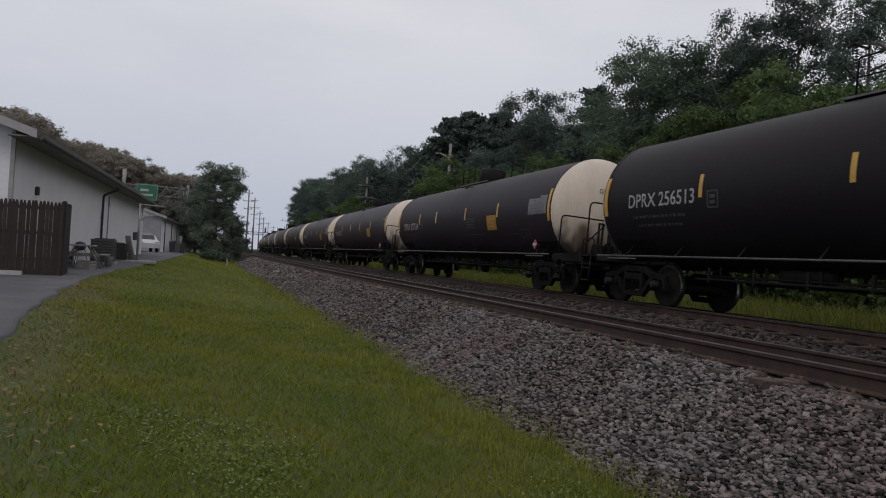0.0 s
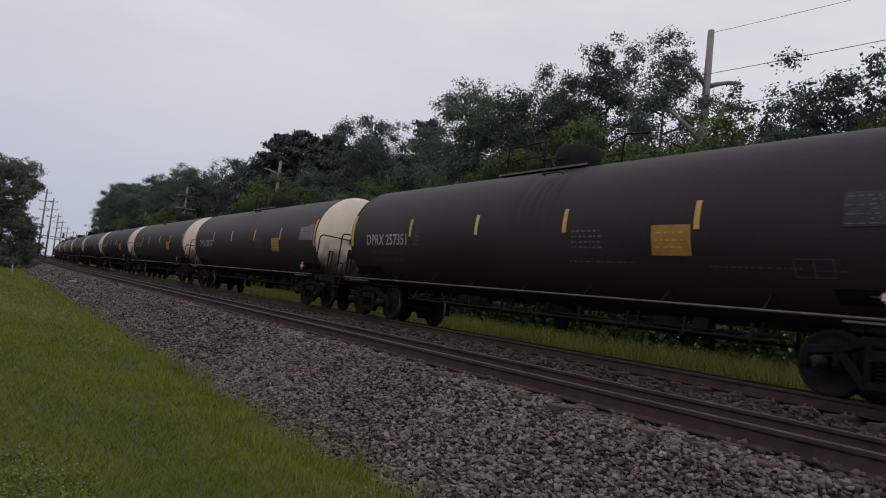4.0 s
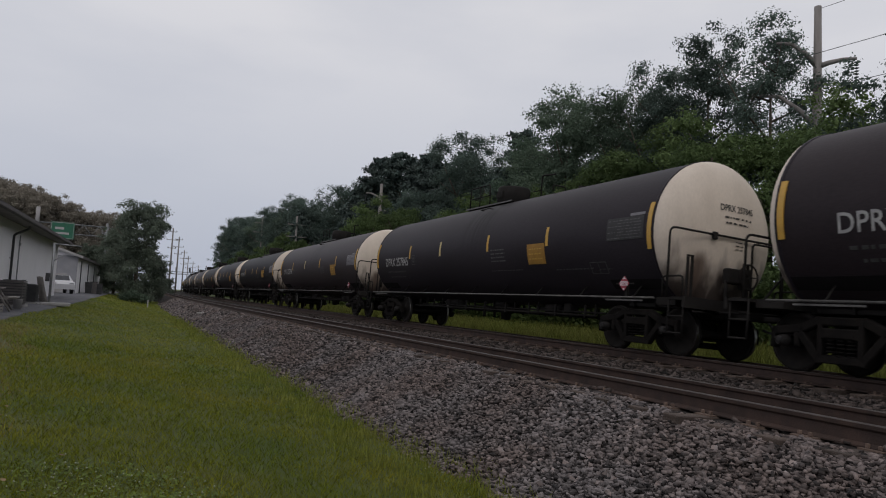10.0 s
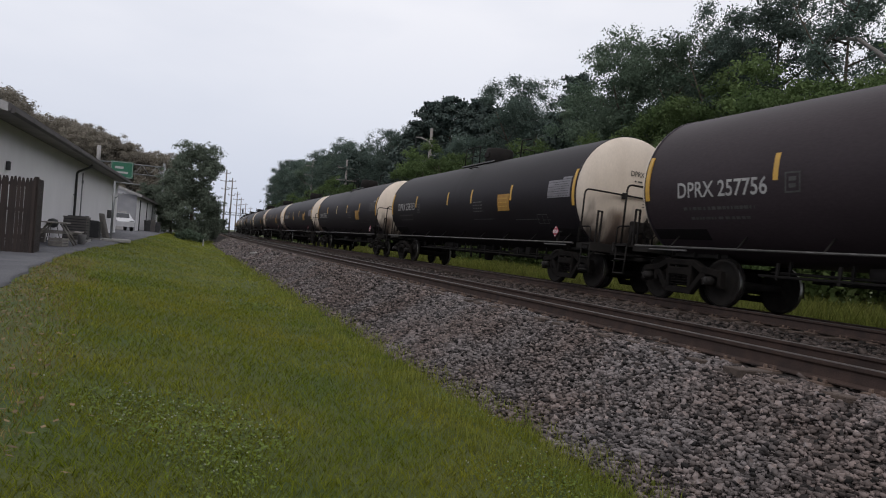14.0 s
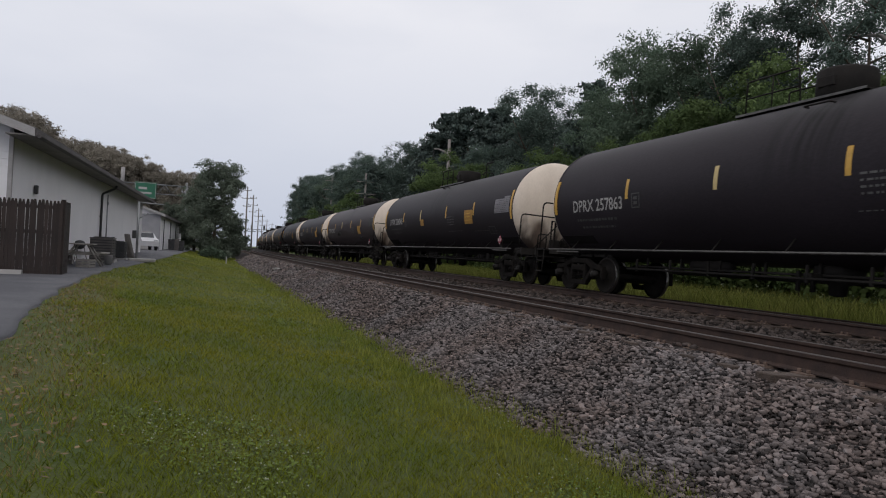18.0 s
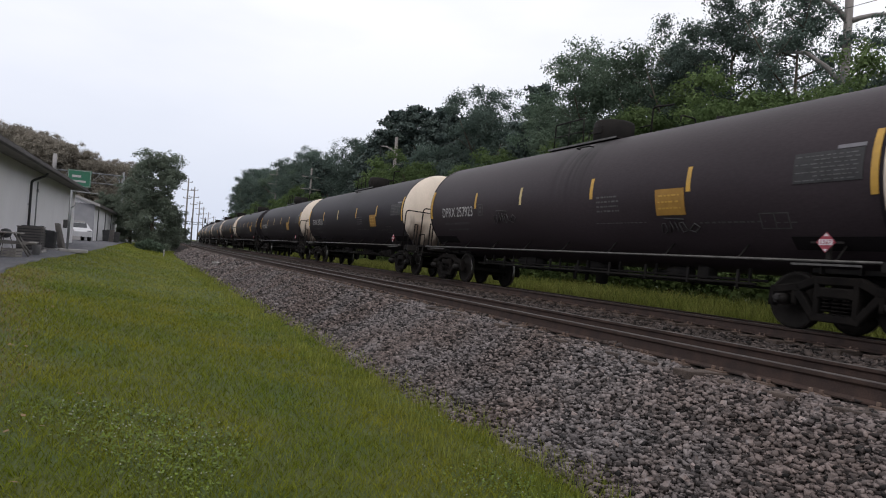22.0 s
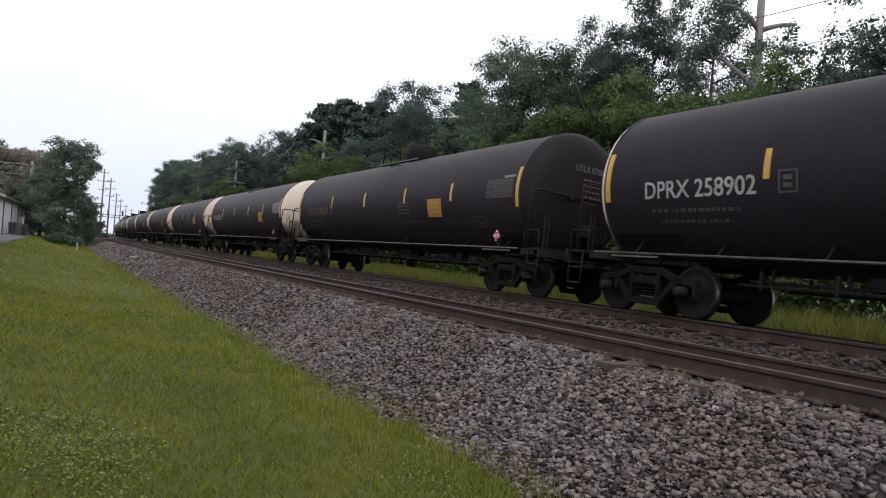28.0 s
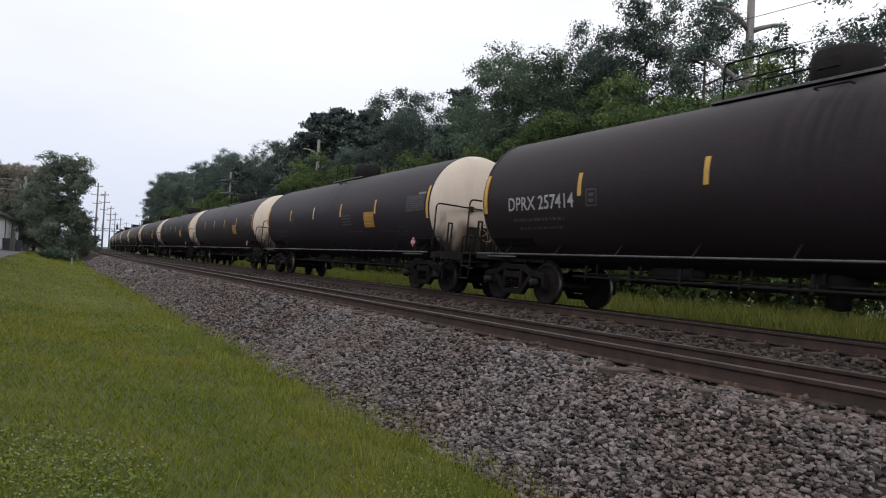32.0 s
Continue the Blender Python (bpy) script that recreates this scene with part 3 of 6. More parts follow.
strew("loose angular grey stones of the ballast", [
(60000, 2.85, 5.1, 2.2, 12.0, 0.046, 1.2), (40000, 2.9, 5.1, 9.0, 32.0, 0.056, 1.15), (11000, 2.9, 5.05, 30.0, 80.0, 0.11, 1.1), (5000, 2.85, 5.05, -5.0, 2.2, 0.060, 1.0)], M_STONE)
strew("darker oily stones between and under the rails, train's shade in their colour", [
    (3000, 5.0, 9.3, -5.0, 3.0, 0.07, 1.0), (11000, 7.3, 9.3, 3.0, 20.0, 0.076, 1.1), (3500, 7.3, 9.3, 20.0, 45.0, 0.085, 1.1), (8000, 5.3, 7.3, 1.5, 18.0, 0.058, 1.1), (2500, 11.0, 12.9, 4.0, 30.0, 0.075, 1.1)], M_STONE_SHADED)


def loose_stones(count, kinds):
    """The stones nearest the lawn, each by itself."""
    r = random.Random(31)
    shapes = []
    for k in range(kinds):
        bm = bmesh.new()
        box(bm, (0, 0, 0), (1.0, 0.85, 0.6))
        for v in bm.verts:
            v.co *= r.uniform(0.62, 1.0)
        shapes.append(mesh_of("stone", bm, M_STONE))
    for k in range(count):
        x, s = r.uniform(3.35, 4.9), r.uniform(3.4, 6.4)
        p, _ = along(x, s, bed_z(x, s) + r.uniform(0.006, 0.024))
        size = 0.055 * r.uniform(0.6, 1.35)
        part("stone", shapes[k % kinds], M_STONE, ballast, m=pose(p.x, p.y, p.z, r.uniform(-30, 30), r.uniform(-45, 10), r.uniform(0, 360)) @ Matrix.Diagonal((size, size, size, 1)))


loose_stones(300, 14)


def rail_profile():
    half = [(0.075, -0.185), (0.075, -0.172), (0.012, -0.150), (0.009, -0.060), (0.034, -0.040), (0.037, -0.008)]
    return half + [(-x, z) for x, z in reversed(half)]


def track(name, x, label, s0, s1, part_ties):
    tr = thing(name, label, "railway track", kind="structure")
    ss = [s0, -10, 0] + [2 * k for k in range(1, 60)] + [120 + 10 * k for k in range(1, 40)] + [s1]
    for side in (-0.755, 0.755):
        bm = bmesh.new()
        rings = [[on_track(x, s) @ Vector((side + px, 0, pz)) for px, pz in rail_profile()] for s in ss]
        ring_loft(bm, rings, True, False)
        rail = part("rail", bm, M_RAIL, tr)
        bm = bmesh.new()
        top = [(0.037, -0.008), (0.030, 0.0), (-0.030, 0.0), (-0.037, -0.008)]
        ring_loft(bm, [[on_track(x, s) @ Vector((side + px, 0, pz)) for px, pz in top] for s in ss], True, False)
        part("rail_head", bm, M_RAILTOP, rail, "polished running surface")
    tie = bmesh.new()
    box(tie, (0, 0, -0.285), (2.62, 0.225, 0.175), bevel=0.012)
    tie_me = mesh_of("tie", tie, M_TIE)
    plate = bmesh.new()
    box(plate, (0, 0, -0.191), (0.30, 0.19, 0.014))
    for px in (-0.09, 0.09):
        for py in (-0.05, 0.05):
            box(plate, (px, py, -0.165), (0.03, 0.03, 0.035), bevel=0.005)
    plate_me = mesh_of("tie_plate", plate, M_PLATE)
    step = 0.53
    for k in range(part_ties):
        m = on_track(x, -1.5 + k * step) @ pose(random.uniform(-0.04, 0.04), random.uniform(-0.02, 0.02), random.uniform(-0.012, 0.006), 0, 0, random.uniform(-0.8, 0.8))
        part("tie", tie_me, M_TIE, tr, m=m)
        for side in (-0.755, 0.755):
            part("tie_plate", plate_me, M_PLATE, tr, m=m @ pose(side, 0, 0))
    bm = bmesh.new()
    k = part_ties
    while -1.5 + k * step < 130:
        box(bm, (0, 0, 0), (2.62, 0.225, 0.175), on_track(x, -1.5 + k * step) @ pose(0, 0, -0.285))
        k += 1
    rest = part("ties", bm, M_TIE, tr, "dark wooden ties further along")
    tagged(rest, kind="stuff")
    return tr


near_track = track("near_track", NEAR_X, "empty near railway track with rusty rails on dark wooden ties", -60, 600, 60)
far_track = track("far_track", FAR_X, "further railway track that carries the train", -260, 600, 40)


# ---- the tank cars ----
TANK_R, TANK_Z, TANK_HALF, HEAD_D = 1.525, 2.40, 7.725, 0.46
PITCH = 18.1


def shell_place(u, w, off=0.0):
    """A place on the side that faces the lawn: u along the car, w up its curve from the rail heads."""
    a = (w - TANK_Z) / TANK_R
    r = TANK_R + off
    return Vector((-r * math.cos(a), u, TANK_Z + r * math.sin(a)))


def head_place(x, z, off=0.0, end=-1):
    """A place on the dished end."""
    q = max(1 - (x * x + (z - TANK_Z) ** 2) / TANK_R ** 2, 0.0)
    return Vector((x, end * (TANK_HALF + HEAD_D * math.sqrt(q) + off), z))


def shell_patch(bm, u0, u1, w0, w1, off=0.006, steps=4):
    """A thin plate that follows the tank's curve."""
    outer = [[shell_place(u, w0 + (w1 - w0) * k / steps, off) for k in range(steps + 1)] for u in (u0, u1)]
    inner = [[shell_place(u, w0 + (w1 - w0) * k / steps, -0.004) for k in range(steps + 1)] for u in (u0, u1)]
    ring_loft(bm, [[outer[0][k], outer[1][k], inner[1][k], inner[0][k]] for k in range(steps + 1)], True, False)
    return bm


FONT_CACHE = {}


def letters(text, height):
    """The outline of a text as flat triangles: corners (across, up) and faces, its left foot at 0, 0."""
    if text not in FONT_CACHE:
        cu = bpy.data.curves.new("text", "FONT")
        cu.body, cu.size, cu.resolution_u, cu.offset = text, 1.0, 3, 0.012
        ob = bpy.data.objects.new("text", cu)
        scene.collection.objects.link(ob)
        bpy.context.view_layer.update()
        me = bpy.data.meshes.new_from_object(ob)
        FONT_CACHE[text] = ([(v.co.x, v.co.y) for v in me.vertices], [tuple(p.vertices) for p in me.polygons])
        bpy.data.objects.remove(ob)
        bpy.data.curves.remove(cu)
        bpy.data.meshes.remove(me)
    vs, fs = FONT_CACHE[text]
    k = height / 0.7
    return [(x * k, y * k) for x, y in vs], fs


def lettering(text, height, width, place):
    """A mesh of the text; place(across, up) gives each corner's spot."""
    vs, fs = letters(text, height)
    long = max((x for x, _ in vs), default=1.0)
    bm = bmesh.new()
    made = [bm.verts.new(place(x * width / long, y)) for x, y in vs]
    for f in fs:
        try:
            bm.faces.new([made[i] for i in f])
        except ValueError:
            pass
    return bm


def bars(bm, rows, place):
    """Rows of small bars that stand for small print: (across0, across1, up, height)."""
    for a, b, w, h in rows:
        x = a
        while x < b - 0.01:
            e = min(x + random.uniform(0.035, 0.12), b)
            vs = [bm.verts.new(place(p, q)) for p, q in ((x, w), (e, w), (e, w + h), (x, w + h))]
            bm.faces.new(vs)
            x = e + random.uniform(0.02, 0.06)
    return bm


def stuff_part(name, bm, material, parent):
    return tagged(part(name, bm, material, parent), kind="stuff")


def beam(bm, x, pts, half=0.065, thick=0.055):
    """A cast bar of rounded section along points (y, z) in the plane x."""
    for (ya, za), (yb, zb) in zip(pts, pts[1:]):
        dy, dz = yb - ya, zb - za
        k = math.hypot(dy, dz)
        ny, nz = -dz / k * thick, dy / k * thick
        ey, ez = dy / k * thick * 0.5, dz / k * thick * 0.5
        corners = ((ya - ey + ny, za - ez + nz), (yb + ey + ny, zb + ez + nz), (yb + ey - ny, zb + ez - nz), (ya - ey - ny, za - ez - nz))
        ring_loft(bm, [[(x + h * half, y + (cy - y) * q, z + (cz - z) * q) for cy, cz in corners] for h, q in ((-1, 0.72), (-0.75, 1.0), (0.75, 1.0), (1, 0.72)) for y, z in (((ya + yb) / 2, (za + zb) / 2),)], True, False)
    return bm


def side_frame(side):
    """The cast side of a truck: an arched top member, a dropped bottom member, columns round the springs and jaws over the axle boxes."""
    bm = bmesh.new()
    x = side * 1.02
    beam(bm, x, [(-1.08, 0.60), (-0.62, 0.66), (-0.36, 0.78), (0.36, 0.78), (0.62, 0.66), (1.08, 0.60)], 0.075, 0.065)
    beam(bm, x, [(-0.66, 0.60), (-0.34, 0.22), (0.34, 0.22), (0.66, 0.60)], 0.07, 0.06)
    for s in (-1, 1):
        beam(bm, x, [(s * 0.31, 0.76), (s * 0.31, 0.24)], 0.075, 0.045)
        beam(bm, x, [(s * 1.09, 0.62), (s * 1.11, 0.36)], 0.07, 0.045)
        beam(bm, x, [(s * 0.70, 0.62), (s * 0.69, 0.40)], 0.07, 0.045)
    beam(bm, x, [(-0.26, 0.60), (0.26, 0.60)], 0.10, 0.08)
    return bm


def springs(side, dy):
    bm = bmesh.new()
    for k in range(5):
        lathe(bm, [(0.055, 0.27 + k * 0.055), (0.074, 0.283 + k * 0.055), (0.055, 0.296 + k * 0.055)], "z", 8, (side * 1.03, dy, 0), False)
    return bm


def wheelset():
    """Axle and two flanged wheels round the x axis."""
    bm = bmesh.new()
    lathe(bm, [(0.075, -1.02), (0.085, -0.8), (0.075, -0.4), (0.075, 0.4), (0.085, 0.8), (0.075, 1.02)], "x", 10)
    for s in (-1, 1):
        prof = [(0.08, 0.80), (0.17, 0.80), (0.19, 0.755), (0.38, 0.765), (0.40, 0.80), (0.455, 0.80)]
        back = [(0.483, 0.695), (0.41, 0.685), (0.38, 0.72), (0.17, 0.70), (0.08, 0.68)]
        lathe(bm, [(r, s * h) for r, h in prof + [(0.457, 0.72)] + back], "x", 28, cap=False)
    return bm


def truck(parent, y):
    tr = part("truck", box(bmesh.new(), (0, 0, 0.60), (1.9, 0.38, 0.30), bevel=0.03), M_TRUCK, parent, "cast steel freight truck", pose(0, y, 0))
    for s in (-1, 1):
        part("side_frame", side_frame(s), M_TRUCK, tr)
        for dy in (-0.16, 0.0, 0.16):
            part("spring", springs(s, dy), M_TRUCK, tr)
        for dy in (-0.89, 0.89):
            bm = bmesh.new()
            lathe(bm, [(0.02, s * 1.235), (0.05, s * 1.23), (0.078, s * 1.20), (0.085, s * 1.13), (0.10, s * 1.02)], "x", 14, (0, dy, 0.457))
            for k in range(3):
                a = 2.1 * k + 0.5
                box(bm, (s * 1.225, dy + 0.06 * math.cos(a), 0.457 + 0.06 * math.sin(a)), (0.03, 0.03, 0.03))
            part("axle_box", bm, M_BEARING, tr, "worn roller bearing cap")
    bm = bmesh.new()
    for s in (-1, 1):
        tube(bm, [(s * 0.86, -0.45, 0.40), (s * 0.86, 0.45, 0.40)], 0.03, 6)
    box(bm, (0, -0.42, 0.38), (1.75, 0.07, 0.12))
    box(bm, (0, 0.42, 0.38), (1.75, 0.07, 0.12))
    part("brake_beam", bm, M_UNDER, tr)
    return tr


def end_kit(car, end, braced):
    """Everything on the stub sill at one end; end is -1 for the end that leads."""
    y0 = end * TANK_HALF
    f = lambda y: end * y
    bm = bmesh.new()
    box(bm, (0, f(TANK_HALF + 0.30), 0.92), (0.40, 2.4, 0.32), bevel=0.02)
    box(bm, (0, f(TANK_HALF - 0.8), 1.02), (1.2, 1.6, 0.20), bevel=0.02)
    sill = part("stub_sill", bm, M_UNDER, car)
    bm = bmesh.new()
    box(bm, (0, f(TANK_HALF + 1.18), 0.90), (0.22, 0.50, 0.20), bevel=0.03)
    box(bm, (0.05, f(TANK_HALF + 1.40), 0.90), (0.32, 0.22, 0.30), bevel=0.06)
    part("coupler", bm, M_TRUCK, car, "rusty knuckle coupler")
    bm = bmesh.new()
    box(bm, (0, f(TANK_HALF + 0.66), 1.04), (3.0, 0.40, 0.045))
    for k in range(12):
        box(bm, (-1.42 + k * 0.258, f(TANK_HALF + 0.66), 1.07), (0.03, 0.40, 0.02))
    box(bm, (0, f(TANK_HALF + 0.86), 0.98), (3.05, 0.06, 0.20))
    box(bm, (0, f(TANK_HALF + 0.2), 1.00), (2.6, 0.5, 0.14))
    part("end_platform", bm, M_UNDER, car, "black grated end platform")
    # hand rails in front of the head
    yy = f(TANK_HALF + (0.56 if braced else 0.50))
    high, wide = (2.12, 1.46) if braced else (2.36, 1.58)
    bm = bmesh.new()
    tube(bm, bend([(-wide, yy, 1.05), (-wide, yy, high), (1.46, yy, high), (1.46, yy, 1.05)], 0.14), 0.022, 7)
    part("end_handrail", bm, M_UNDER, car, "black bent pipe handrail")
    if braced:
        part("brace", tube(bmesh.new(), [(-1.0, yy, 1.06), (0.02, yy, 2.10)], 0.020, 6), M_UNDER, car)
        part("brace", tube(bmesh.new(), [(0.85, yy, 1.06), (0.18, yy, 2.10)], 0.020, 6), M_UNDER, car)
        part("end_post", box(bmesh.new(), (0.10, yy, 1.6), (0.10, 0.05, 1.05)), M_UNDER, car)
    else:
        tube_line = bend([(0.50, yy + end * 0.06, 1.05), (0.50, yy + end * 0.06, 2.30), (1.34, yy + end * 0.06, 2.30), (1.34, yy + end * 0.06, 1.05)], 0.10)
        part("end_handrail", tube(bmesh.new(), tube_line, 0.022, 7), M_UNDER, car)
        part("rail_clip", box(bmesh.new(), (-0.45, yy, high - 0.02), (0.11, 0.07, 0.15), bevel=0.02), M_UNDER, car)
        for x in (-1.15, 0.30):
            bm = bmesh.new()
            for dx in (-0.055, 0.055):
                box(bm, (x + dx, f(TANK_HALF + 0.60), 1.46), (0.035, 0.04, 0.82))
            box(bm, (x, f(TANK_HALF + 0.60), 1.86), (0.145, 0.04, 0.035))
            part("end_post", bm, M_UNDER, car)
    # side ladder irons and corner grabs
    for s in (-1, 1):
        bm = bmesh.new()
        for dy in (0.0, 0.36):
            tube(bm, bend([(s * 1.46, f(TANK_HALF + 0.45 + dy), 1.05), (s * 1.48, f(TANK_HALF + 0.45 + dy), 0.42)], 0.05), 0.018, 6)
        for z in (0.42, 0.72):
            tube(bm, [(s * 1.48, f(TANK_HALF + 0.45), z), (s * 1.48, f(TANK_HALF + 0.81), z)], 0.018, 6)
        part("side_step", bm, M_UNDER, car)
        bm = bmesh.new()
        tube(bm, bend([(s * 1.5, f(TANK_HALF + 0.30), 1.06), (s * 1.5, f(TANK_HALF + 0.30), 1.45), (s * 1.5, f(TANK_HALF + 0.80), 1.45), (s * 1.5, f(TANK_HALF + 0.80), 1.06)], 0.08), 0.018, 6)
        if not braced:
            part("grab_iron", bm, M_UNDER, car)
        else:
            bm.free()
        bm = bmesh.new()
        tube(bm, [(s * 0.30, f(TANK_HALF + 0.55), 0.85), (s * 1.45, f(TANK_HALF + 1.02), 0.82)], 0.015, 6)
        part("uncoupling_lever", bm, M_UNDER, car)
    bm = bmesh.new()
    tube(bm, bend([(0.28, f(TANK_HALF + 1.1), 0.85), (0.30, f(TANK_HALF + 1.35), 0.55), (0.30, f(TANK_HALF + 1.6), 0.62)], 0.2), 0.024, 6)
    part("air_hose", bm, M_RUBBER, car)
    # saddle plates between tank and sill
    bm = bmesh.new()
    for dy in (0.1, 0.75, 1.4):
        box(bm, (0, f(TANK_HALF - dy), 1.08), (1.35, 0.03, 0.34))
    part("saddle", bm, M_UNDER, car)


def brake_set(car, x, z, material):
    """Hand brake wheel and its gear box before the leading end."""
    bm = bmesh.new()
    c = Vector((x, -TANK_HALF - 0.64, z))
    tube(bm, [c + Vector((0.24 * math.cos(a), 0, 0.24 * math.sin(a))) for a in (2 * math.pi * k / 20 for k in range(21))], 0.018, 6, False)
    for k in range(5):
        a = 2 * math.pi * k / 5
        tube(bm, [c, c + Vector((0.24 * math.cos(a), 0, 0.24 * math.sin(a)))], 0.012, 5)
    part("brake_wheel", bm, material, car)
    bm = bmesh.new()
    box(bm, c + Vector((0, 0.09, -0.05)), (0.26, 0.14, 0.40), bevel=0.03)
    box(bm, c + Vector((-0.36, 0.09, -0.02)), (0.34, 0.16, 0.30), bevel=0.04)
    tube(bm, [c + Vector((-0.5, 0.09, -0.1)), c + Vector((-0.5, 0.09, -0.6))], 0.04, 6)
    tube(bm, [c + Vector((0, 0.09, -0.2)), c + Vector((0, 0.09, -0.6))], 0.03, 6)
    part("brake_gear_box", bm, M_UNDER, car)


def tank_car(m_tank, lead_head, m_tail, braced):
    car = thing("tank_car", "black railway tank car with cream dished ends", "tank car", group="train of tank cars")
    bm = bmesh.new()
    lathe(bm, [(TANK_R, -TANK_HALF), (TANK_R, TANK_HALF)], "y", 72, (0, 0, TANK_Z), False)
    tank = part("tank", bm, m_tank, car)
    for end, m, nm in ((-1, lead_head, "lead_head"), (1, m_tail, "tail_head")):
        bm = bmesh.new()
        pr = [(TANK_R + 0.004, end * (TANK_HALF - 0.05))] + [(TANK_R * math.cos(a), end * (TANK_HALF + HEAD_D * math.sin(a))) for a in (math.pi / 2 * k / 10 for k in range(10))] + [(0.02, end * (TANK_HALF + HEAD_D))]
        lathe(bm, pr, "y", 48, (0, 0, TANK_Z))
        part("tank_head", bm, m, car, "dished cream end" if m is M_HEAD else "dished black end")
        bm = bmesh.new()
        lathe(bm, [(TANK_R, end * (TANK_HALF - 0.07)), (TANK_R + 0.014, end * (TANK_HALF - 0.06)), (TANK_R + 0.014, end * (TANK_HALF - 0.005)), (TANK_R, end * TANK_HALF)], "y", 48, (0, 0, TANK_Z), False)
        part("end_band", bm, m_tank, car)
    # reflective strips along the side
    for u in (-TANK_HALF + 0.11, TANK_HALF - 0.11):
        part("reflector", shell_patch(bmesh.new(), u - 0.052, u + 0.052, 1.98, 2.90, 0.024, 8), M_YELLOW, car, "tall yellow reflective strip")
    # side rail
    for s in (-1, 1):
        part("side_rail", tube(bmesh.new(), [(s * 1.50, -TANK_HALF - 0.1, 1.04), (s * 1.50, TANK_HALF + 0.1, 1.04)], 0.022, 6), M_RAILWEAR_SHEEN, car, "worn pale side rail")
    for k in range(9):
        y = -7.0 + 1.75 * k
        for s in (-1, 1):
            part("rail_bracket", tube(bmesh.new(), bend([(s * 1.50, y, 1.04), (s * 1.30, y, 1.04), (s * 1.06, y, 1.32)], 0.1), 0.018, 5), M_UNDER, car)
    for y in (-6.9, 6.9):
        truck(car, y)
        part("saddle_pad", shell_patch(bmesh.new(), y - 0.75, y + 0.75, 1.10, 1.36, 0.010), M_RAILPAD, car, "scuffed grey saddle pad")
        part("sill_plate", box(bmesh.new(), (-1.515, y - 0.1, 0.985), (0.012, 1.1, 0.03)), M_RAILWEAR_SHEEN, car, "worn pale plate under the side rail")
    for e in (-1, 1):
        end_kit(car, e, braced)
    # top: crossover platform, rails, fittings housing
    top = TANK_Z + TANK_R
    bm = bmesh.new()
    lathe(bm, [(0.50, top - 0.15), (0.50, top + 0.46), (0.47, top + 0.51), (0.05, top + 0.53)], "z", 22, (0, 0.15, 0))
    part("fittings_housing", bm, M_UNDER, car, "dark round fittings housing")
    bm = bmesh.new()
    box(bm, (-0.49, 0.15, top + 0.25), (0.05, 0.34, 0.18), bevel=0.01)
    part("housing_latch", bm, M_UNDER, car)
    for s in (-1, 1):
        bm = bmesh.new()
        box(bm, (s * 0.42, 0.75, top - 0.045), (0.28, 2.9, 0.03))
        for k in range(18):
            box(bm, (s * 0.42, -0.6 + 0.157 * k, top - 0.025), (0.28, 0.02, 0.02))
        for y in (-0.5, 0.7, 2.0):
            box(bm, (s * 0.44, y, top - 0.09), (0.05, 0.05, 0.10))
        part("top_platform", bm, M_UNDER, car, "grated top platform")
        # Pale strip added for the sky's reflection on the platform's side.
        part("platform_edge", box(bmesh.new(), (s * 0.566, 0.75, top - 0.040), (0.012, 2.9, 0.045)), M_RAILWEAR_SHEEN, car, "pale platform edge, sky reflection put into its colour")
        bm = bmesh.new()
        tube(bm, bend([(s * 0.55, 1.95, top - 0.1), (s * 0.55, 1.95, top + 0.62), (s * 0.55, 0.70, top + 0.62), (s * 0.55, 0.62, top - 0.1)], 0.06), 0.019, 6)
        tube(bm, [(s * 0.55, 1.95, top + 0.28), (s * 0.55, 0.66, top + 0.28)], 0.015, 6)
        tube(bm, [(s * 0.55, 1.30, top - 0.1), (s * 0.55, 1.30, top + 0.62)], 0.015, 6)
        part("top_handrail", bm, M_UNDER, car, "dark top handrail beside the platform")
        part("grab_bar", tube(bmesh.new(), bend([(s * 1.10, -0.08, 3.55), (s * 1.22, -0.08, 3.55), (s * 1.22, -0.60, 3.55), (s * 1.10, -0.60, 3.55)], 0.04), 0.016, 6), M_UNDER, car)
    bm = bmesh.new()
    tube(bm, bend([(0.40, -0.75, top - 0.1), (0.40, -0.75, top + 0.86), (0.40, -1.45, top + 0.80)], 0.10), 0.024, 6)
    tube(bm, [(0.40, -0.75, top + 0.42), (0.40, -0.30, top + 0.42)], 0.015, 6)
    part("vent_post", bm, M_UNDER, car, "dark bent pipe standing beside the housing")
    part("hatch_grip", tube(bmesh.new(), bend([(-0.5, -2.7, top + 0.02), (-0.5, -2.7, top + 0.16), (-0.1, -2.7, top + 0.16), (-0.1, -2.7, top)], 0.06), 0.018, 6), M_UNDER, car)
    for y, r in ((2.2, 0.14), (-3.3, 0.10)):
        part("top_valve", lathe(bmesh.new(), [(r, top - 0.08), (r, top + 0.12), (0.02, top + 0.14)], "z", 12, (0.0, y, 0)), M_UNDER, car)
    # underside: outlet, heater pipes, brake gear
    bm = bmesh.new()
    lathe(bm, [(0.42, TANK_Z - TANK_R + 0.10), (0.40, 0.70), (0.16, 0.60), (0.14, 0.42), (0.02, 0.40)], "z", 16)
    box(bm, (0, 0, 0.72), (1.5, 0.16, 0.10), bevel=0.02)
    for x in (-0.55, -0.2, 0.3):
        tube(bm, [(x, 0.35, 0.80), (x, 0.35, 0.45)], 0.045, 8)
    part("bottom_outlet", bm, M_UNDER, car)
    for x, z in ((-0.75, 0.66), (-0.45, 0.74), (0.6, 0.66)):
        bm = bmesh.new()
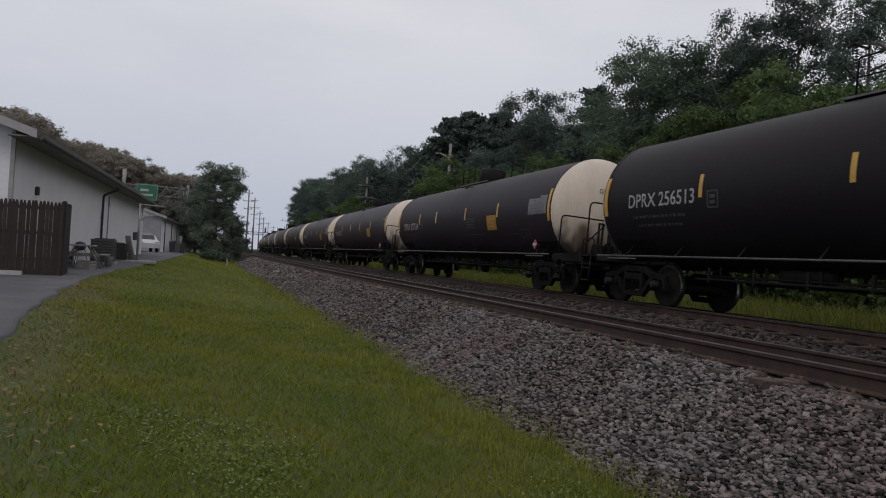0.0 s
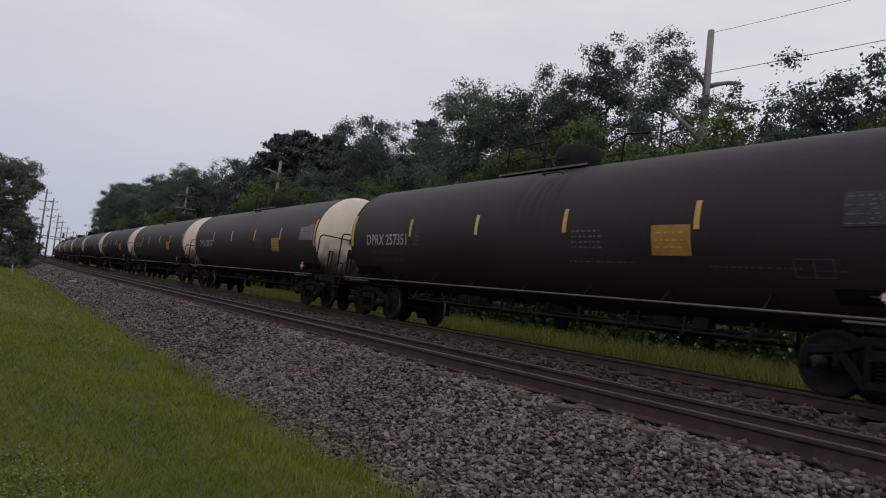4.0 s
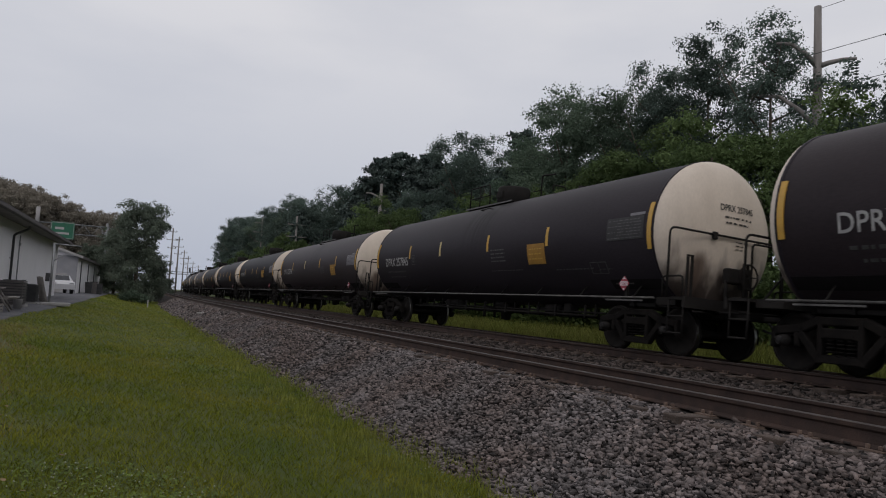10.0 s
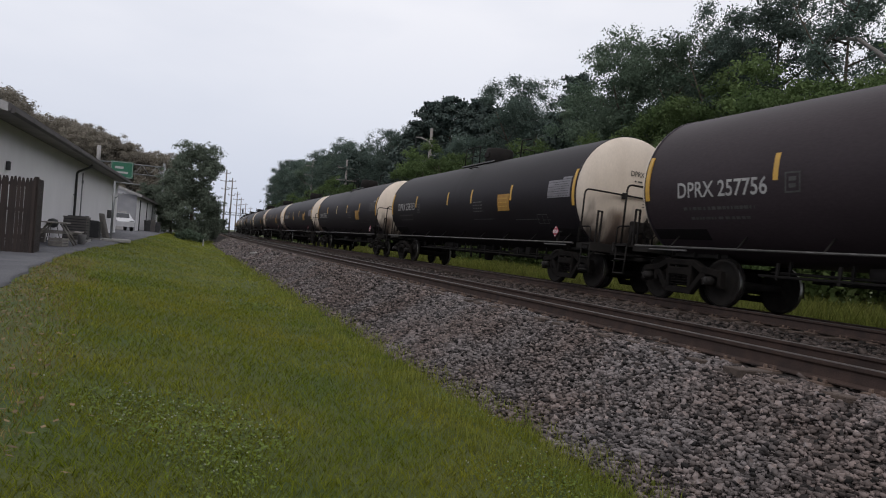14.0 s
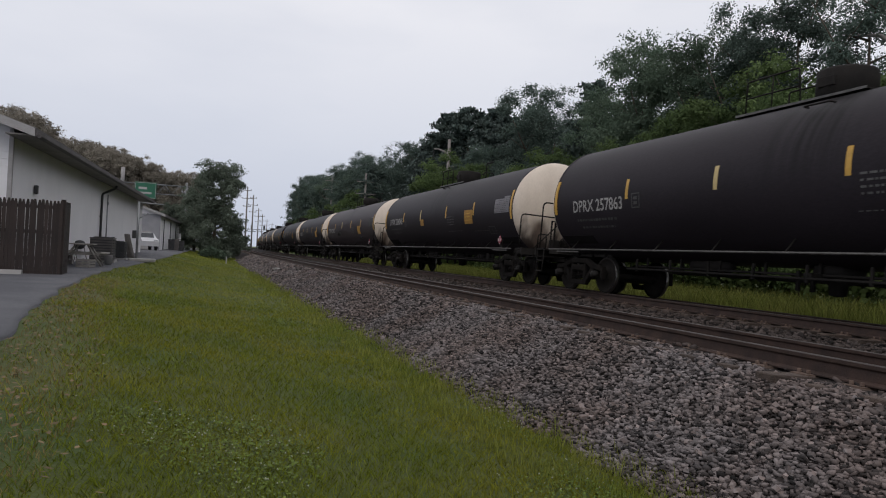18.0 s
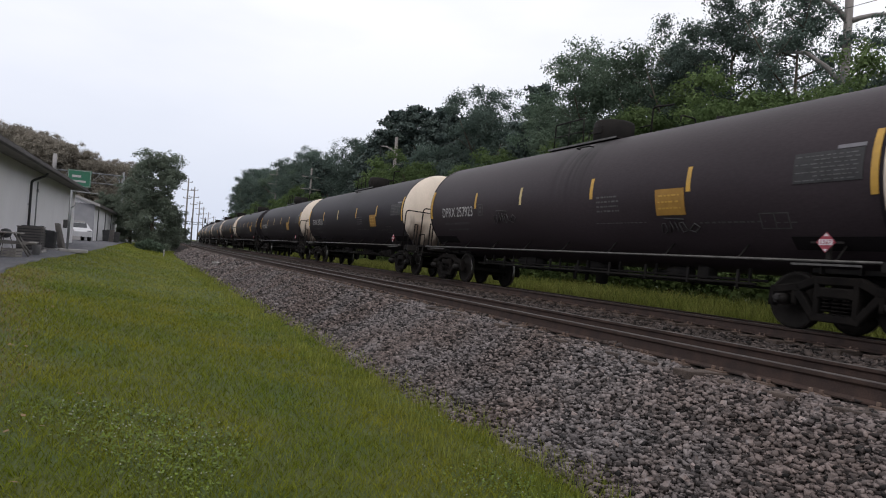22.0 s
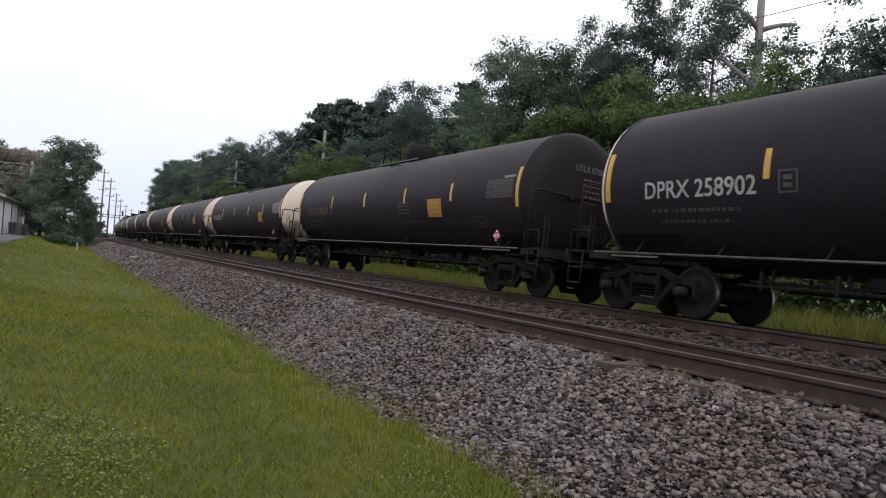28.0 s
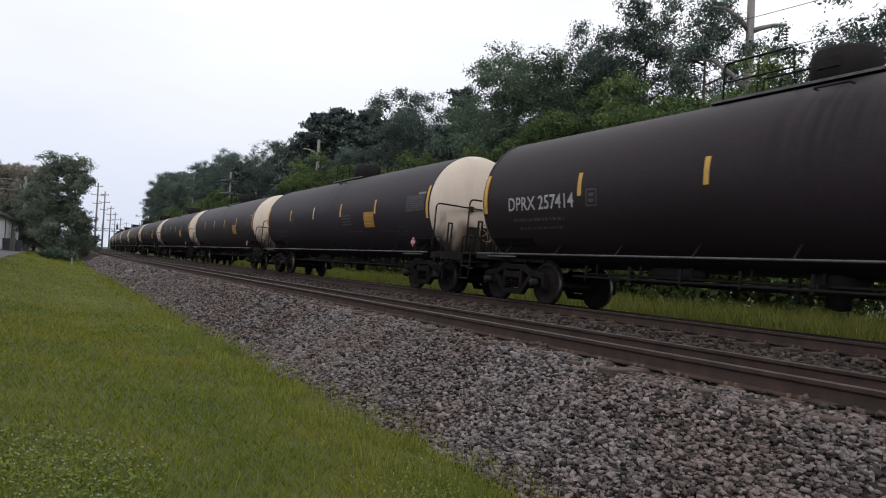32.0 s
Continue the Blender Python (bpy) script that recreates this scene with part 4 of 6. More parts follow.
        tube(bm, bend([(x, -5.2, z), (x, 5.2, z)], 0.1), 0.026, 6)
        for k in range(9):
            box(bm, (x, -4.8 + 1.2 * k, z + 0.09), (0.04, 0.05, 0.30))
        part("train_pipe", bm, M_UNDER, car)
    bm = bmesh.new()
    lathe(bm, [(0.02, 2.2), (0.13, 2.24), (0.15, 2.4), (0.15, 3.2), (0.13, 3.36), (0.02, 3.4)], "y", 16, (-0.30, 0, 0.84))
    part("air_reservoir", bm, M_UNDER, car)
    bm = bmesh.new()
    lathe(bm, [(0.02, -3.3), (0.12, -3.28), (0.12, -2.7), (0.04, -2.68), (0.04, -2.2)], "y", 14, (-0.35, 0, 0.80))
    box(bm, (-0.35, -3.7, 0.82), (0.26, 0.30, 0.24), bevel=0.04)
    part("brake_cylinder", bm, M_UNDER, car)
    wheels = []
    me = mesh_of("wheelset", wheelset(), M_WHEEL)
    treads = []
    for s in (-1, 1):
        bm = bmesh.new()
        lathe(bm, [(0.4575, s * 0.80), (0.4605, s * 0.795), (0.4625, s * 0.722), (0.459, s * 0.72)], "x", 28, cap=False)
        treads.append(mesh_of("wheel_tread", bm, M_TREAD))
    for y in (-6.9 - 0.89, -6.9 + 0.89, 6.9 - 0.89, 6.9 + 0.89):
        w = part("wheelset", me, M_WHEEL, car, m=pose(0, y, 0.457))
        for tread in treads:
            part("wheel_tread", tread, M_TREAD, w, "bright worn wheel tread")
    return car


def car_marks(car, number, ink=M_WHITE, orange=True, graffiti=False, scrawl=False, second=6.2, mid=0.0, raised=0.0, small_panel=False, strips=None, placard=True, load="", head=True, mark="DPRX"):
    """Lettering, panels and stains of one car."""
    side = lambda u0, w0, off=0.012: (lambda a, b: shell_place(u0 - a, w0 + b, off))
    d1, d2, d3, d4 = strips or (3.36, second, 9.0 + mid, 11.9 + mid)
    for dy, m in ((d1, M_YELLOW), (d2, M_YELLOW if second > 6.3 else M_PALE), (d3, M_YELLOW), (d4, M_YELLOW)):
        u = TANK_HALF - dy
        part("reflector", shell_patch(bmesh.new(), u - 0.05, u + 0.05, 2.22, 2.68), m, car, "reflective strip")
    if number:
        part("lettering", lettering(mark + " " + number, 0.29, 2.2, side(TANK_HALF - (1.22 if mark == "UTLX" else 1.0), 2.01 + raised)), ink, car)
    bm = bmesh.new()
    p = side(TANK_HALF - 3.55, 2.0, 0.010)
    for a, b, c, d in ((0, 0, 0.30, 0.03), (0, 0.31, 0.30, 0.34), (0, 0.03, 0.03, 0.31), (0.27, 0.03, 0.30, 0.31), (0.08, 0.08, 0.22, 0.15), (0.08, 0.19, 0.22, 0.26)):
        bm.faces.new([bm.verts.new(p(x, y)) for x, y in ((a, b), (c, b), (c, d), (a, d))])
    part("lettering_box", bm, M_GREYINK, car)
    if load:
        for k, line in enumerate(load.split("/")):
            part("lettering", lettering(line, 0.11, 1.75, side(TANK_HALF - 1.15, 1.74 - 0.2 * k)), M_GREYINK, car)
    else:
        stuff_part("small_print", bars(bmesh.new(), [(0, 1.75, 0.0, 0.06), (0.15, 1.6, -0.19, 0.055)], side(TANK_HALF - 1.15, 1.76 + raised, 0.009)), M_GREYINK, car)
    stuff_part("small_print", bars(bmesh.new(), [(0, 0.75, 0, 0.035), (0, 0.72, 0.10, 0.035), (0, 0.74, 0.20, 0.035), (0, 0.70, 0.30, 0.035), (-0.1, 1.5, -0.26, 0.02)], side(TANK_HALF - 9.2 - mid, 1.92, 0.009)), M_PRINT, car)
    stuff_part("small_print", bars(bmesh.new(), [(0, 1.4, 0.0, 0.03), (1.6, 2.0, -0.02, 0.02)], side(TANK_HALF - 12.1, 1.62, 0.009)), M_GREYINK, car)
    if small_panel:
        part("marker_panel", shell_patch(bmesh.new(), TANK_HALF - 6.45, TANK_HALF - 6.05, 1.86 + raised, 2.14 + raised, 0.014), M_ORANGE, car, "small orange marker panel")
    if orange:
        panel = part("marker_panel", shell_patch(bmesh.new(), TANK_HALF - 11.80 - mid, TANK_HALF - 11.05 - mid, 1.80 + raised, 2.30 + raised, 0.014), M_ORANGE, car, "orange rectangular marker panel")
        stuff_part("panel_print", bars(bmesh.new(), [(0.08, 0.66, 0.12, 0.03), (0.08, 0.62, 0.24, 0.03), (0.1, 0.64, 0.36, 0.03)], side(TANK_HALF - 11.05 - mid, 1.80 + raised, 0.019)), M_YELLOW, panel)
    pale = number in PALE_PANELS
    plate = part("data_panel", shell_patch(bmesh.new(), TANK_HALF - 15.17, TANK_HALF - 14.07, 2.20, 2.66, 0.012), M_DATA_PALE if pale else M_DATA, car, "pale grey stencilled data panel" if pale else "dim grey stencilled data panel")
    part("panel_title", shell_patch(bmesh.new(), TANK_HALF - 15.17, TANK_HALF - 14.75, 2.672, 2.73, 0.012, 2), M_DATA_PALE, plate)
    stuff_part("panel_print", bars(bmesh.new(), [(0.04 + 0.3 * (k % 2), 1.04, 0.03 + 0.06 * k, 0.016) for k in range(7)], side(TANK_HALF - 14.07, 2.20, 0.018)), M_DATA if pale else M_PRINT, plate)
    bm = bmesh.new()
    p = side(TANK_HALF - 13.4, 1.5, 0.010)
    for a, b, c, d in ((0, 0, 0.55, 0.02), (0, 0.26, 0.55, 0.28), (0, 0, 0.02, 0.28), (0.27, 0, 0.29, 0.28), (0.53, 0, 0.55, 0.28)):
        bm.faces.new([bm.verts.new(p(x, y)) for x, y in ((a, b), (c, b), (c, d), (a, d))])
    part("lettering_box", bm, M_GREYINK, car)
    if placard:
        x0, u0, w0 = -1.53, TANK_HALF - 14.72, 1.31
        bm = bmesh.new()
        bm.faces.new([bm.verts.new((x0, u0 + a, w0 + b)) for a, b in ((0, -0.15), (-0.15, 0), (0, 0.15), (0.15, 0))])
        r = bmesh.ops.extrude_face_region(bm, geom=list(bm.faces))
        bmesh.ops.translate(bm, verts=[v for v in r["geom"] if isinstance(v, bmesh.types.BMVert)], vec=(0.012, 0, 0))
        pl = part("placard", bm, M_RED, car, "red and white diamond hazard placard")
        bm = bmesh.new()
        for pts in (((0.0, 0.138), (0.046, 0.088), (-0.046, 0.088)), ((-0.108, 0.042), (-0.108, -0.042), (0.108, -0.042), (0.108, 0.042)), ((0.0, -0.138), (-0.036, -0.098), (0.036, -0.098))):
            bm.faces.new([bm.verts.new((x0 - 0.003, u0 + a, w0 + b)) for a, b in pts])
        part("placard_ground", bm, M_PLACARD, pl)
        part("placard_number", lettering("1267", 0.055, 0.19, lambda a, b: Vector((x0 - 0.006, u0 + 0.095 - a, w0 - 0.0275 + b))), M_RED, pl)
        bm = bmesh.new()
        box(bm, (-1.50, u0, w0), (0.03, 0.5, 0.03))
        box(bm, (-1.44, u0, 1.17), (0.05, 0.06, 0.30))
        part("placard_bracket", bm, M_UNDER, car)
    if head and number:
        hp = lambda x0, z0: (lambda a, b: head_place(x0 + a, z0 + b, 0.012))
        part("lettering", lettering(mark + " " + number, 0.13, 0.92, hp(-0.28, 2.88)), M_INK, car)
        stuff_part("small_print", bars(bmesh.new(), [(0.1, 0.85, 0.0, 0.035), (0.12, 0.75, -0.11, 0.035)], hp(-0.26, 2.74)), M_INK, car)
        stuff_part("small_print", bars(bmesh.new(), [(0.0, 0.35, 0.0, 0.018), (0.0, 0.32, -0.07, 0.018), (0.0, 0.2, -0.14, 0.018)], hp(0.15, 2.28)), M_INK, car)
    if mark == "UTLX":
        hp = lambda x0, z0: (lambda a, b: head_place(x0 + a, z0 + b, 0.012))
        part("lettering", lettering(mark + " " + number, 0.15, 0.98, hp(-0.35, 2.98)), M_PRINT, car)
        stuff_part("small_print", bars(bmesh.new(), [(0.0, 0.55, -0.13 * q, 0.04) for q in range(5)], hp(-0.12, 2.78)), M_GOLDINK, car)
    if scrawl:
        bm = bmesh.new()
        shift = -0.22
        for pts in ([(0.55, 2.55), (0.50, 2.15), (0.72, 2.20)], [(0.70, 2.32), (0.76, 2.16), (0.86, 2.36), (0.74, 1.98)], [(0.90, 2.22), (0.98, 2.34), (0.93, 2.18), (1.10, 2.28)], [(1.08, 2.46), (1.05, 2.16), (1.20, 2.24)], [(0.62, 1.86), (0.95, 1.92), (1.15, 1.84)]):
            tube(bm, bend([head_place(x + shift, z, 0.010) for x, z in pts], 0.08), 0.019, 5)
        part("scrawl", bm, M_RUSTINK, car, "scrawled brown paint on the cream end")
    if graffiti:
        bm = bmesh.new()
        for u0, w0, k in ((TANK_HALF - 4.5, 1.72, 0.85), (TANK_HALF - 11.1, 1.42, 0.7)):
            p = side(u0, w0, 0.016)
            for pts in ([(0, 0.05), (0.05, 0.30), (0.18, 0.32), (0.2, 0.1), (0.05, 0.02)], [(0.3, 0.05), (0.38, 0.38), (0.45, 0.1), (0.55, 0.36), (0.62, 0.05)],
                        [(0.7, 0.32), (0.85, 0.34), (0.95, 0.1), (0.75, 0.05), (0.7, 0.3)], [(1.0, 0.1), (1.25, 0.3), (1.4, 0.2), (1.2, 0.05), (1.0, 0.12)], [(0.2, 0.46), (0.9, 0.42)]):
                tube(bm, [p(a * k, b * k) for a, b in pts], 0.012, 4)
        part("scrawl", bm, M_GREYINK, car, "scribbled pale paint")


PALE_PANELS = {"257314", "258177", "256313", "256040", "257414", "257756"}
CARS = []  # car, length along the train of its middle at the start
FLEET = [("256513", dict(second=6.65, raised=0.12)), ("257314", dict(second=5.6, mid=-0.1)), ("257351", dict(load="LD LMT 206700 LB 93800 KG/LT WT 79300 LB 36000 KG")), ("258177", dict(mid=0.25)), ("257244", dict(scrawl=True, second=5.7, mid=0.1)), ("257845", dict(second=5.85, mid=-0.05)), ("257756", dict(second=6.25, mid=0.35)),
         ("256313", dict(second=6.85, raised=0.12)), ("257863", {}), ("256040", dict(raised=0.12, second=6.0, mid=0.3, small_panel=True)), ("257923", dict(graffiti=True, second=5.95)), ("257510", dict(load="LD LMT 204400 LB/LT WT 81600 LB", mid=0.35)), ("258902", {}),
         ("678004", dict(ink=M_GOLDINK, head=False, mark="UTLX", strips=(3.75, 6.75, 9.7, 12.4), mid=0.1)), ("257414", dict(mid=0.5, second=6.33))]
START_TAIL = 14.15
proto = tank_car(M_TANK, M_HEAD, M_HEAD, False)
proto_braced = tank_car(M_TANK, M_HEAD, M_HEAD, True)
proto_dark = tank_car(M_TANK, M_TANK, M_HEAD, False)
tagged(proto_dark, "black railway tank car with a black leading end and gold lettering", "tank car")
BROWN = {2, 3, 4, 6, 10, 14, 16, 19, 23}
BRACED = {4, 9, 16, 20, 24}
for k in range(27):
    number, kw = FLEET[k] if k < len(FLEET) else ("", {})
    if k == 0:
        car = proto
    elif k == 13:
        car = proto_dark
    elif k == 1:
        car = proto_braced
    else:
        car = copy_thing(proto_braced if k in BRACED else proto, Matrix())
    if k in BROWN:
        tagged(car, "dark purplish-brown railway tank car with cream dished ends")
        for o in car.children:
            if o.name.startswith("tank") and "head" not in o.name:
                o.material_slots[0].link = "OBJECT"
                o.material_slots[0].material = M_TANK_BROWN
    CARS.append((car, START_TAIL + PITCH * k - TANK_HALF))
# marks come after the copying, so that no car takes over another's
for k, (car, _) in enumerate(CARS):
    number, kw = FLEET[k] if k < len(FLEET) else ("", {})
    random.seed(100 + k)
    car_marks(car, number, **kw)
    if k == 15:
        brake_set(car, 0.02, 1.72, M_STAIN)
    elif k in (3, 6, 8):
        brake_set(car, 0.02, 1.92, M_UNDER)
    else:
        brake_set(car, *((0.12, 1.30) if k in BRACED or k == 1 else (0.34, 1.62)), M_UNDER)


# ---- trees ----
def limb_tree(height, lean, seed, trunk_r, forks):
    """Trunk and limbs; returns the mesh and the ends of the limbs."""
    r = random.Random(seed)
    bm = bmesh.new()
    top = Vector((lean, lean * 0.5, height * 0.8))
    trunk = [Vector((0, 0, -0.3)), Vector((lean * 0.2, 0.1 * lean, height * 0.25)), Vector((lean * 0.5, 0.3 * lean, height * 0.5)), top]
    tube(bm, trunk, [trunk_r * 1.25, trunk_r, trunk_r * 0.7, trunk_r * 0.2], 8)
    tips = [top]
    for k in range(forks):
        f = 0.28 + 0.62 * k / forks
        base = trunk[1].lerp(trunk[2], (f - 0.25) / 0.25) if f < 0.5 else trunk[2].lerp(top, (f - 0.5) / 0.3 * 0.9 if f < 0.8 else 0.9)
        a = k * 2.4 + r.uniform(-0.4, 0.4)
        reach = height * r.uniform(0.16, 0.30) * (1.15 - 0.6 * f)
        end = base + Vector((math.cos(a) * reach, math.sin(a) * reach, reach * r.uniform(0.5, 1.0)))
        mid = base.lerp(end, 0.5) + Vector((0, 0, -0.1 * reach))
        tube(bm, [base, mid, end], [trunk_r * 0.42, trunk_r * 0.28, trunk_r * 0.1], 5)
        tips += [end, mid]
        for j in range(2):
            e2 = mid + Vector((r.uniform(-1, 1), r.uniform(-1, 1), r.uniform(0.3, 1.0))) * reach * 0.5
            tube(bm, [mid, e2], [trunk_r * 0.2, trunk_r * 0.06], 4)
            tips.append(e2)
    return bm, tips


def leaf_cloud(name, centres, radii, count, size, seed, material, flat=0.85, hollow=0.3, twigs=0, twig_r=0.4):
    """Many small folded leaves in clumps round the centres; twigs breaks the clumps up into that many small sprays."""
    g = np.random.default_rng(seed)
    c = np.array([tuple(p) for p in centres])
    radii = np.array(radii)
    if twigs:
        pick = g.choice(len(c), twigs, p=radii ** 2 / (radii ** 2).sum())
        d = g.normal(size=(twigs, 3))
        d[:, 2] = np.abs(d[:, 2]) * np.where(g.uniform(0, 1, twigs) < 0.75, 1, -1)
        d /= np.linalg.norm(d, axis=1)[:, None]
        c = c[pick] + d * (radii[pick] * g.uniform(0.45, 1.1, twigs))[:, None] * np.array([1, 1, flat])
        radii = twig_r * g.uniform(0.55, 1.35, twigs)
        hollow = 0.0
    pick = g.choice(len(c), count, p=radii ** 2 / (radii ** 2).sum())
    d = g.normal(size=(count, 3))
    d /= np.linalg.norm(d, axis=1)[:, None]
    rad = radii[pick] * (hollow + (1.08 - hollow) * g.uniform(0, 1, count) ** 0.6) * (1 + 0.13 * g.normal(size=count))
    p = c[pick] + d * rad[:, None] * np.array([1, 1, flat if not twigs else 0.7])
    u = g.normal(size=(count, 3))
    face = d + np.array([0, 0, 0.35]) + 0.45 * g.normal(size=(count, 3))
    if twigs:
        face /= np.linalg.norm(face, axis=1)[:, None]
        u -= face * (u * face).sum(1)[:, None]
    u /= np.linalg.norm(u, axis=1)[:, None]
    v = np.cross(u, face)
    v /= np.linalg.norm(v, axis=1)[:, None] + 1e-9
    w = np.cross(u, v)
    s = (size * g.uniform(0.6, 1.4, count))[:, None]
    quad = np.stack([p - u * s, p + v * s * 0.55 + w * s * 0.15, p + u * s, p - v * s * 0.55 + w * s * 0.15], 1)
    return raw_mesh(name, quad.reshape(-1, 3), np.arange(count * 4).reshape(-1, 4), material)


def broadleaf(height, spread, seed, material, label, leaves=7000, size=0.24, trunk_r=0.22, low=0.3, clumps=26, twigs=0, twig_r=0.4):
    r = random.Random(seed)
    tree = thing("tree", label, "tree")
    bm, tips = limb_tree(height, r.uniform(-0.6, 0.6), seed, trunk_r, 9)
    part("trunk", bm, M_BARK, tree)
    centres, radii = [], []
    for k in range(clumps):
        f = (k + 0.5) / clumps
        z = height * (low + (0.93 - low) * f)
        wide = spread * (0.55 + 0.75 * math.sin(math.pi * min(1.0, 0.22 + 0.72 * f))) * 0.72
        a = k * 2.399 + r.uniform(-0.5, 0.5)
        d = wide * r.uniform(0.25, 1.0)
        centres.append((math.cos(a) * d, math.sin(a) * d, z + r.uniform(-0.5, 0.5)))
        radii.append(spread * r.uniform(0.17, 0.34))
    for t in tips[::2]:
        centres.append(t)
        radii.append(spread * r.uniform(0.15, 0.28))
    part("crown", leaf_cloud("crown", centres, radii, leaves, size, seed, material, twigs=twigs, twig_r=twig_r), material, tree)
    return tree


def pine(height, spread, seed, label, leaves=6500):
    r = random.Random(seed)
    tree = thing("pine_tree", label, "tree")
    bm = bmesh.new()
    tube(bm, [(0, 0, -0.3), (0, 0, height * 0.5), (0.1, 0, height * 0.97)], [0.26, 0.18, 0.03], 8)
    centres, radii = [], []
    k = 0
    z = height * 0.30
    while z < height * 0.96:
        f = (z - height * 0.30) / (height * 0.66)
        reach = spread * (1.05 - 0.80 * f ** 1.3) * r.uniform(0.6, 1.25)
        for j in range(4):
            a = k * 0.9 + j * 1.57 + r.uniform(-0.3, 0.3)
            end = Vector((math.cos(a) * reach, math.sin(a) * reach, z + reach * r.uniform(0.05, 0.35)))
            tube(bm, [(0, 0, z), end], [0.06, 0.015], 4)
            for q in (0.45, 0.7, 0.95):
                centres.append(Vector((0, 0, z)).lerp(end, q) + Vector((0, 0, 0.12)))
                radii.append(reach * 0.20 + 0.24)
        z += height * r.uniform(0.035, 0.06)
        k += 1
    centres.append((0.1, 0, height * 0.96))
    radii.append(0.4)
    part("trunk", bm, M_BARK, tree)
    part("crown", leaf_cloud("crown", centres, radii, leaves, 0.17, seed, M_NEEDLE, 0.6, 0.1), M_NEEDLE, tree)
    return tree


def plant(tree, x, s, turn=0.0, scale=1.0, label=""):
    p, _ = along(x, s)
    tree.matrix_basis = Matrix.Translation((p.x, p.y, ground_z(x, s) if abs(x) < 40 else 0.5)) @ Matrix.Rotation(turn, 4, "Z") @ Matrix.Diagonal((scale, scale, scale, 1))
    return tree


def again(tree, x, s, turn, scale):
    t = copy_thing(tree, Matrix())
    return plant(t, x, s, turn, scale)


rt = random.Random(8)
oak_a = plant(broadleaf(13.0, 3.7, 11, M_LEAF, "tall leafy green broadleaf tree behind the railway", 48000, 0.072, clumps=62, twigs=560, twig_r=0.56), 22.0, 30.0)
oak_b = plant(broadleaf(13.6, 2.1, 12, M_LEAF_DARK, "slender dark tree with gaps in its crown", 25000, 0.058, trunk_r=0.13, clumps=36, twigs=330, twig_r=0.46), 21.5, 20.3)
oak_c = plant(broadleaf(13.8, 4.1, 13, M_LEAF_DARK, "dense dark green broadleaf tree", 50000, 0.074, clumps=62, twigs=580, twig_r=0.60), 22.5, 43.5)
oak_d = plant(broadleaf(8.8, 3.4, 14, M_LEAF_LIGHT, "lower light green leafy tree in front of the wood", 30000, 0.076, low=0.10, clumps=48, twigs=380, twig_r=0.46), 19.5, 50.0)
oak_e = plant(broadleaf(10.0, 3.0, 15, M_LEAF_DARK, "thin dark tree with an open crown", 22000, 0.062, trunk_r=0.12, clumps=34, twigs=290, twig_r=0.40), 21.5, 12.3)
pine_a = plant(pine(16.6, 3.9, 21, "dark green pine with tiered branches", 26000), 24.0, 67.8)
pine_b = plant(pine(12.6, 2.8, 22, "dark young pine between the broadleaf trees", 11000), 23.0, 37.2)
for tree, x, s, k in ((pine_a, 24.5, 63.6, 0.99), (pine_a, 26.0, 59.5, 0.95), (pine_a, 25.5, 56.0, 0.86), (pine_a, 25.5, 78.0, 0.92), (pine_a, 24.5, 73.0, 0.90), (oak_c, 23.5, 56.0, 0.80), (oak_a, 22.8, 34.6, 0.86), (oak_a, 21.8, 26.3, 0.93),
                      (oak_b, 21.3, 17.1, 0.93), (oak_b, 21.6, 23.0, 0.95), (oak_b, 23.5, 24.5, 0.9), (oak_d, 19.0, 44.5, 0.8), (oak_d, 19.5, 38.5, 0.85), (oak_d, 19.2, 32.5, 0.8), (oak_d, 19.5, 56.5, 1.0), (oak_d, 20.5, 62.5, 1.0),
                      (oak_d, 19.0, 27.5, 0.75), (oak_e, 21.8, 14.2, 0.82), (oak_e, 21.3, 9.8, 0.98), (oak_c, 21.0, 5.2, 0.98), (oak_a, 21.0, 1.5, 1.0), (oak_c, 23.0, -5.0, 1.0), (oak_d, 19.6, 22.6, 0.95), (oak_d, 19.6, 18.0, 0.92),
                      (oak_d, 19.4, 13.0, 0.85), (oak_d, 19.0, 8.0, 0.8), (oak_d, 20.5, 15.4, 0.9), (oak_d, 20.5, 25.0, 0.95), (oak_d, 20.8, 20.0, 0.95), (oak_a, 28.0, 41.0, 0.9), (oak_c, 28.0, 49.0, 0.95), (oak_c, 28.5, 55.0, 1.0)):
    again(tree, x, s, rt.uniform(0, 6.28), k)
s = 84.0
while s < 250:
    base = (oak_c, oak_a, pine_a, oak_c)[int(s) % 4]
    again(base, 23.5 + rt.uniform(-1.5, 2.0), s, rt.uniform(0, 6.28), rt.uniform(0.95, 1.10) * (0.90 if base is pine_a else 1.18) * float(np.interp(s, (84, 130, 180, 250), (0.96, 1.03, 1.2, 1.42))))
    again(oak_d, 19.5 + rt.uniform(-0.8, 0.8), s + 2, rt.uniform(0, 6.28), rt.uniform(0.8, 1.1))
    s += rt.uniform(4.5, 6.0) * (1 + (s - 84) / 250)

# the free-standing tree by the end of the lawn and the thicket beside it
# Leaf colour of these trees is paled to stand for haze.
lone = plant(broadleaf(11.6, 3.7, 31, M_LEAF_FAR_HAZE, "rounded dark green tree at the end of the lawn, leaves greyed for haze", 34000, 0.11, low=0.03, clumps=80, twigs=560, twig_r=0.62), 0.9, 84.0)
again(lone, -1.6, 90.0, 1.0, 0.72)
again(lone, -4.6, 100.0, 3.0, 0.55)
again(lone, 2.6, 96.0, 2.0, 0.55)
again(lone, 3.9, 112.0, 4.0, 0.34)
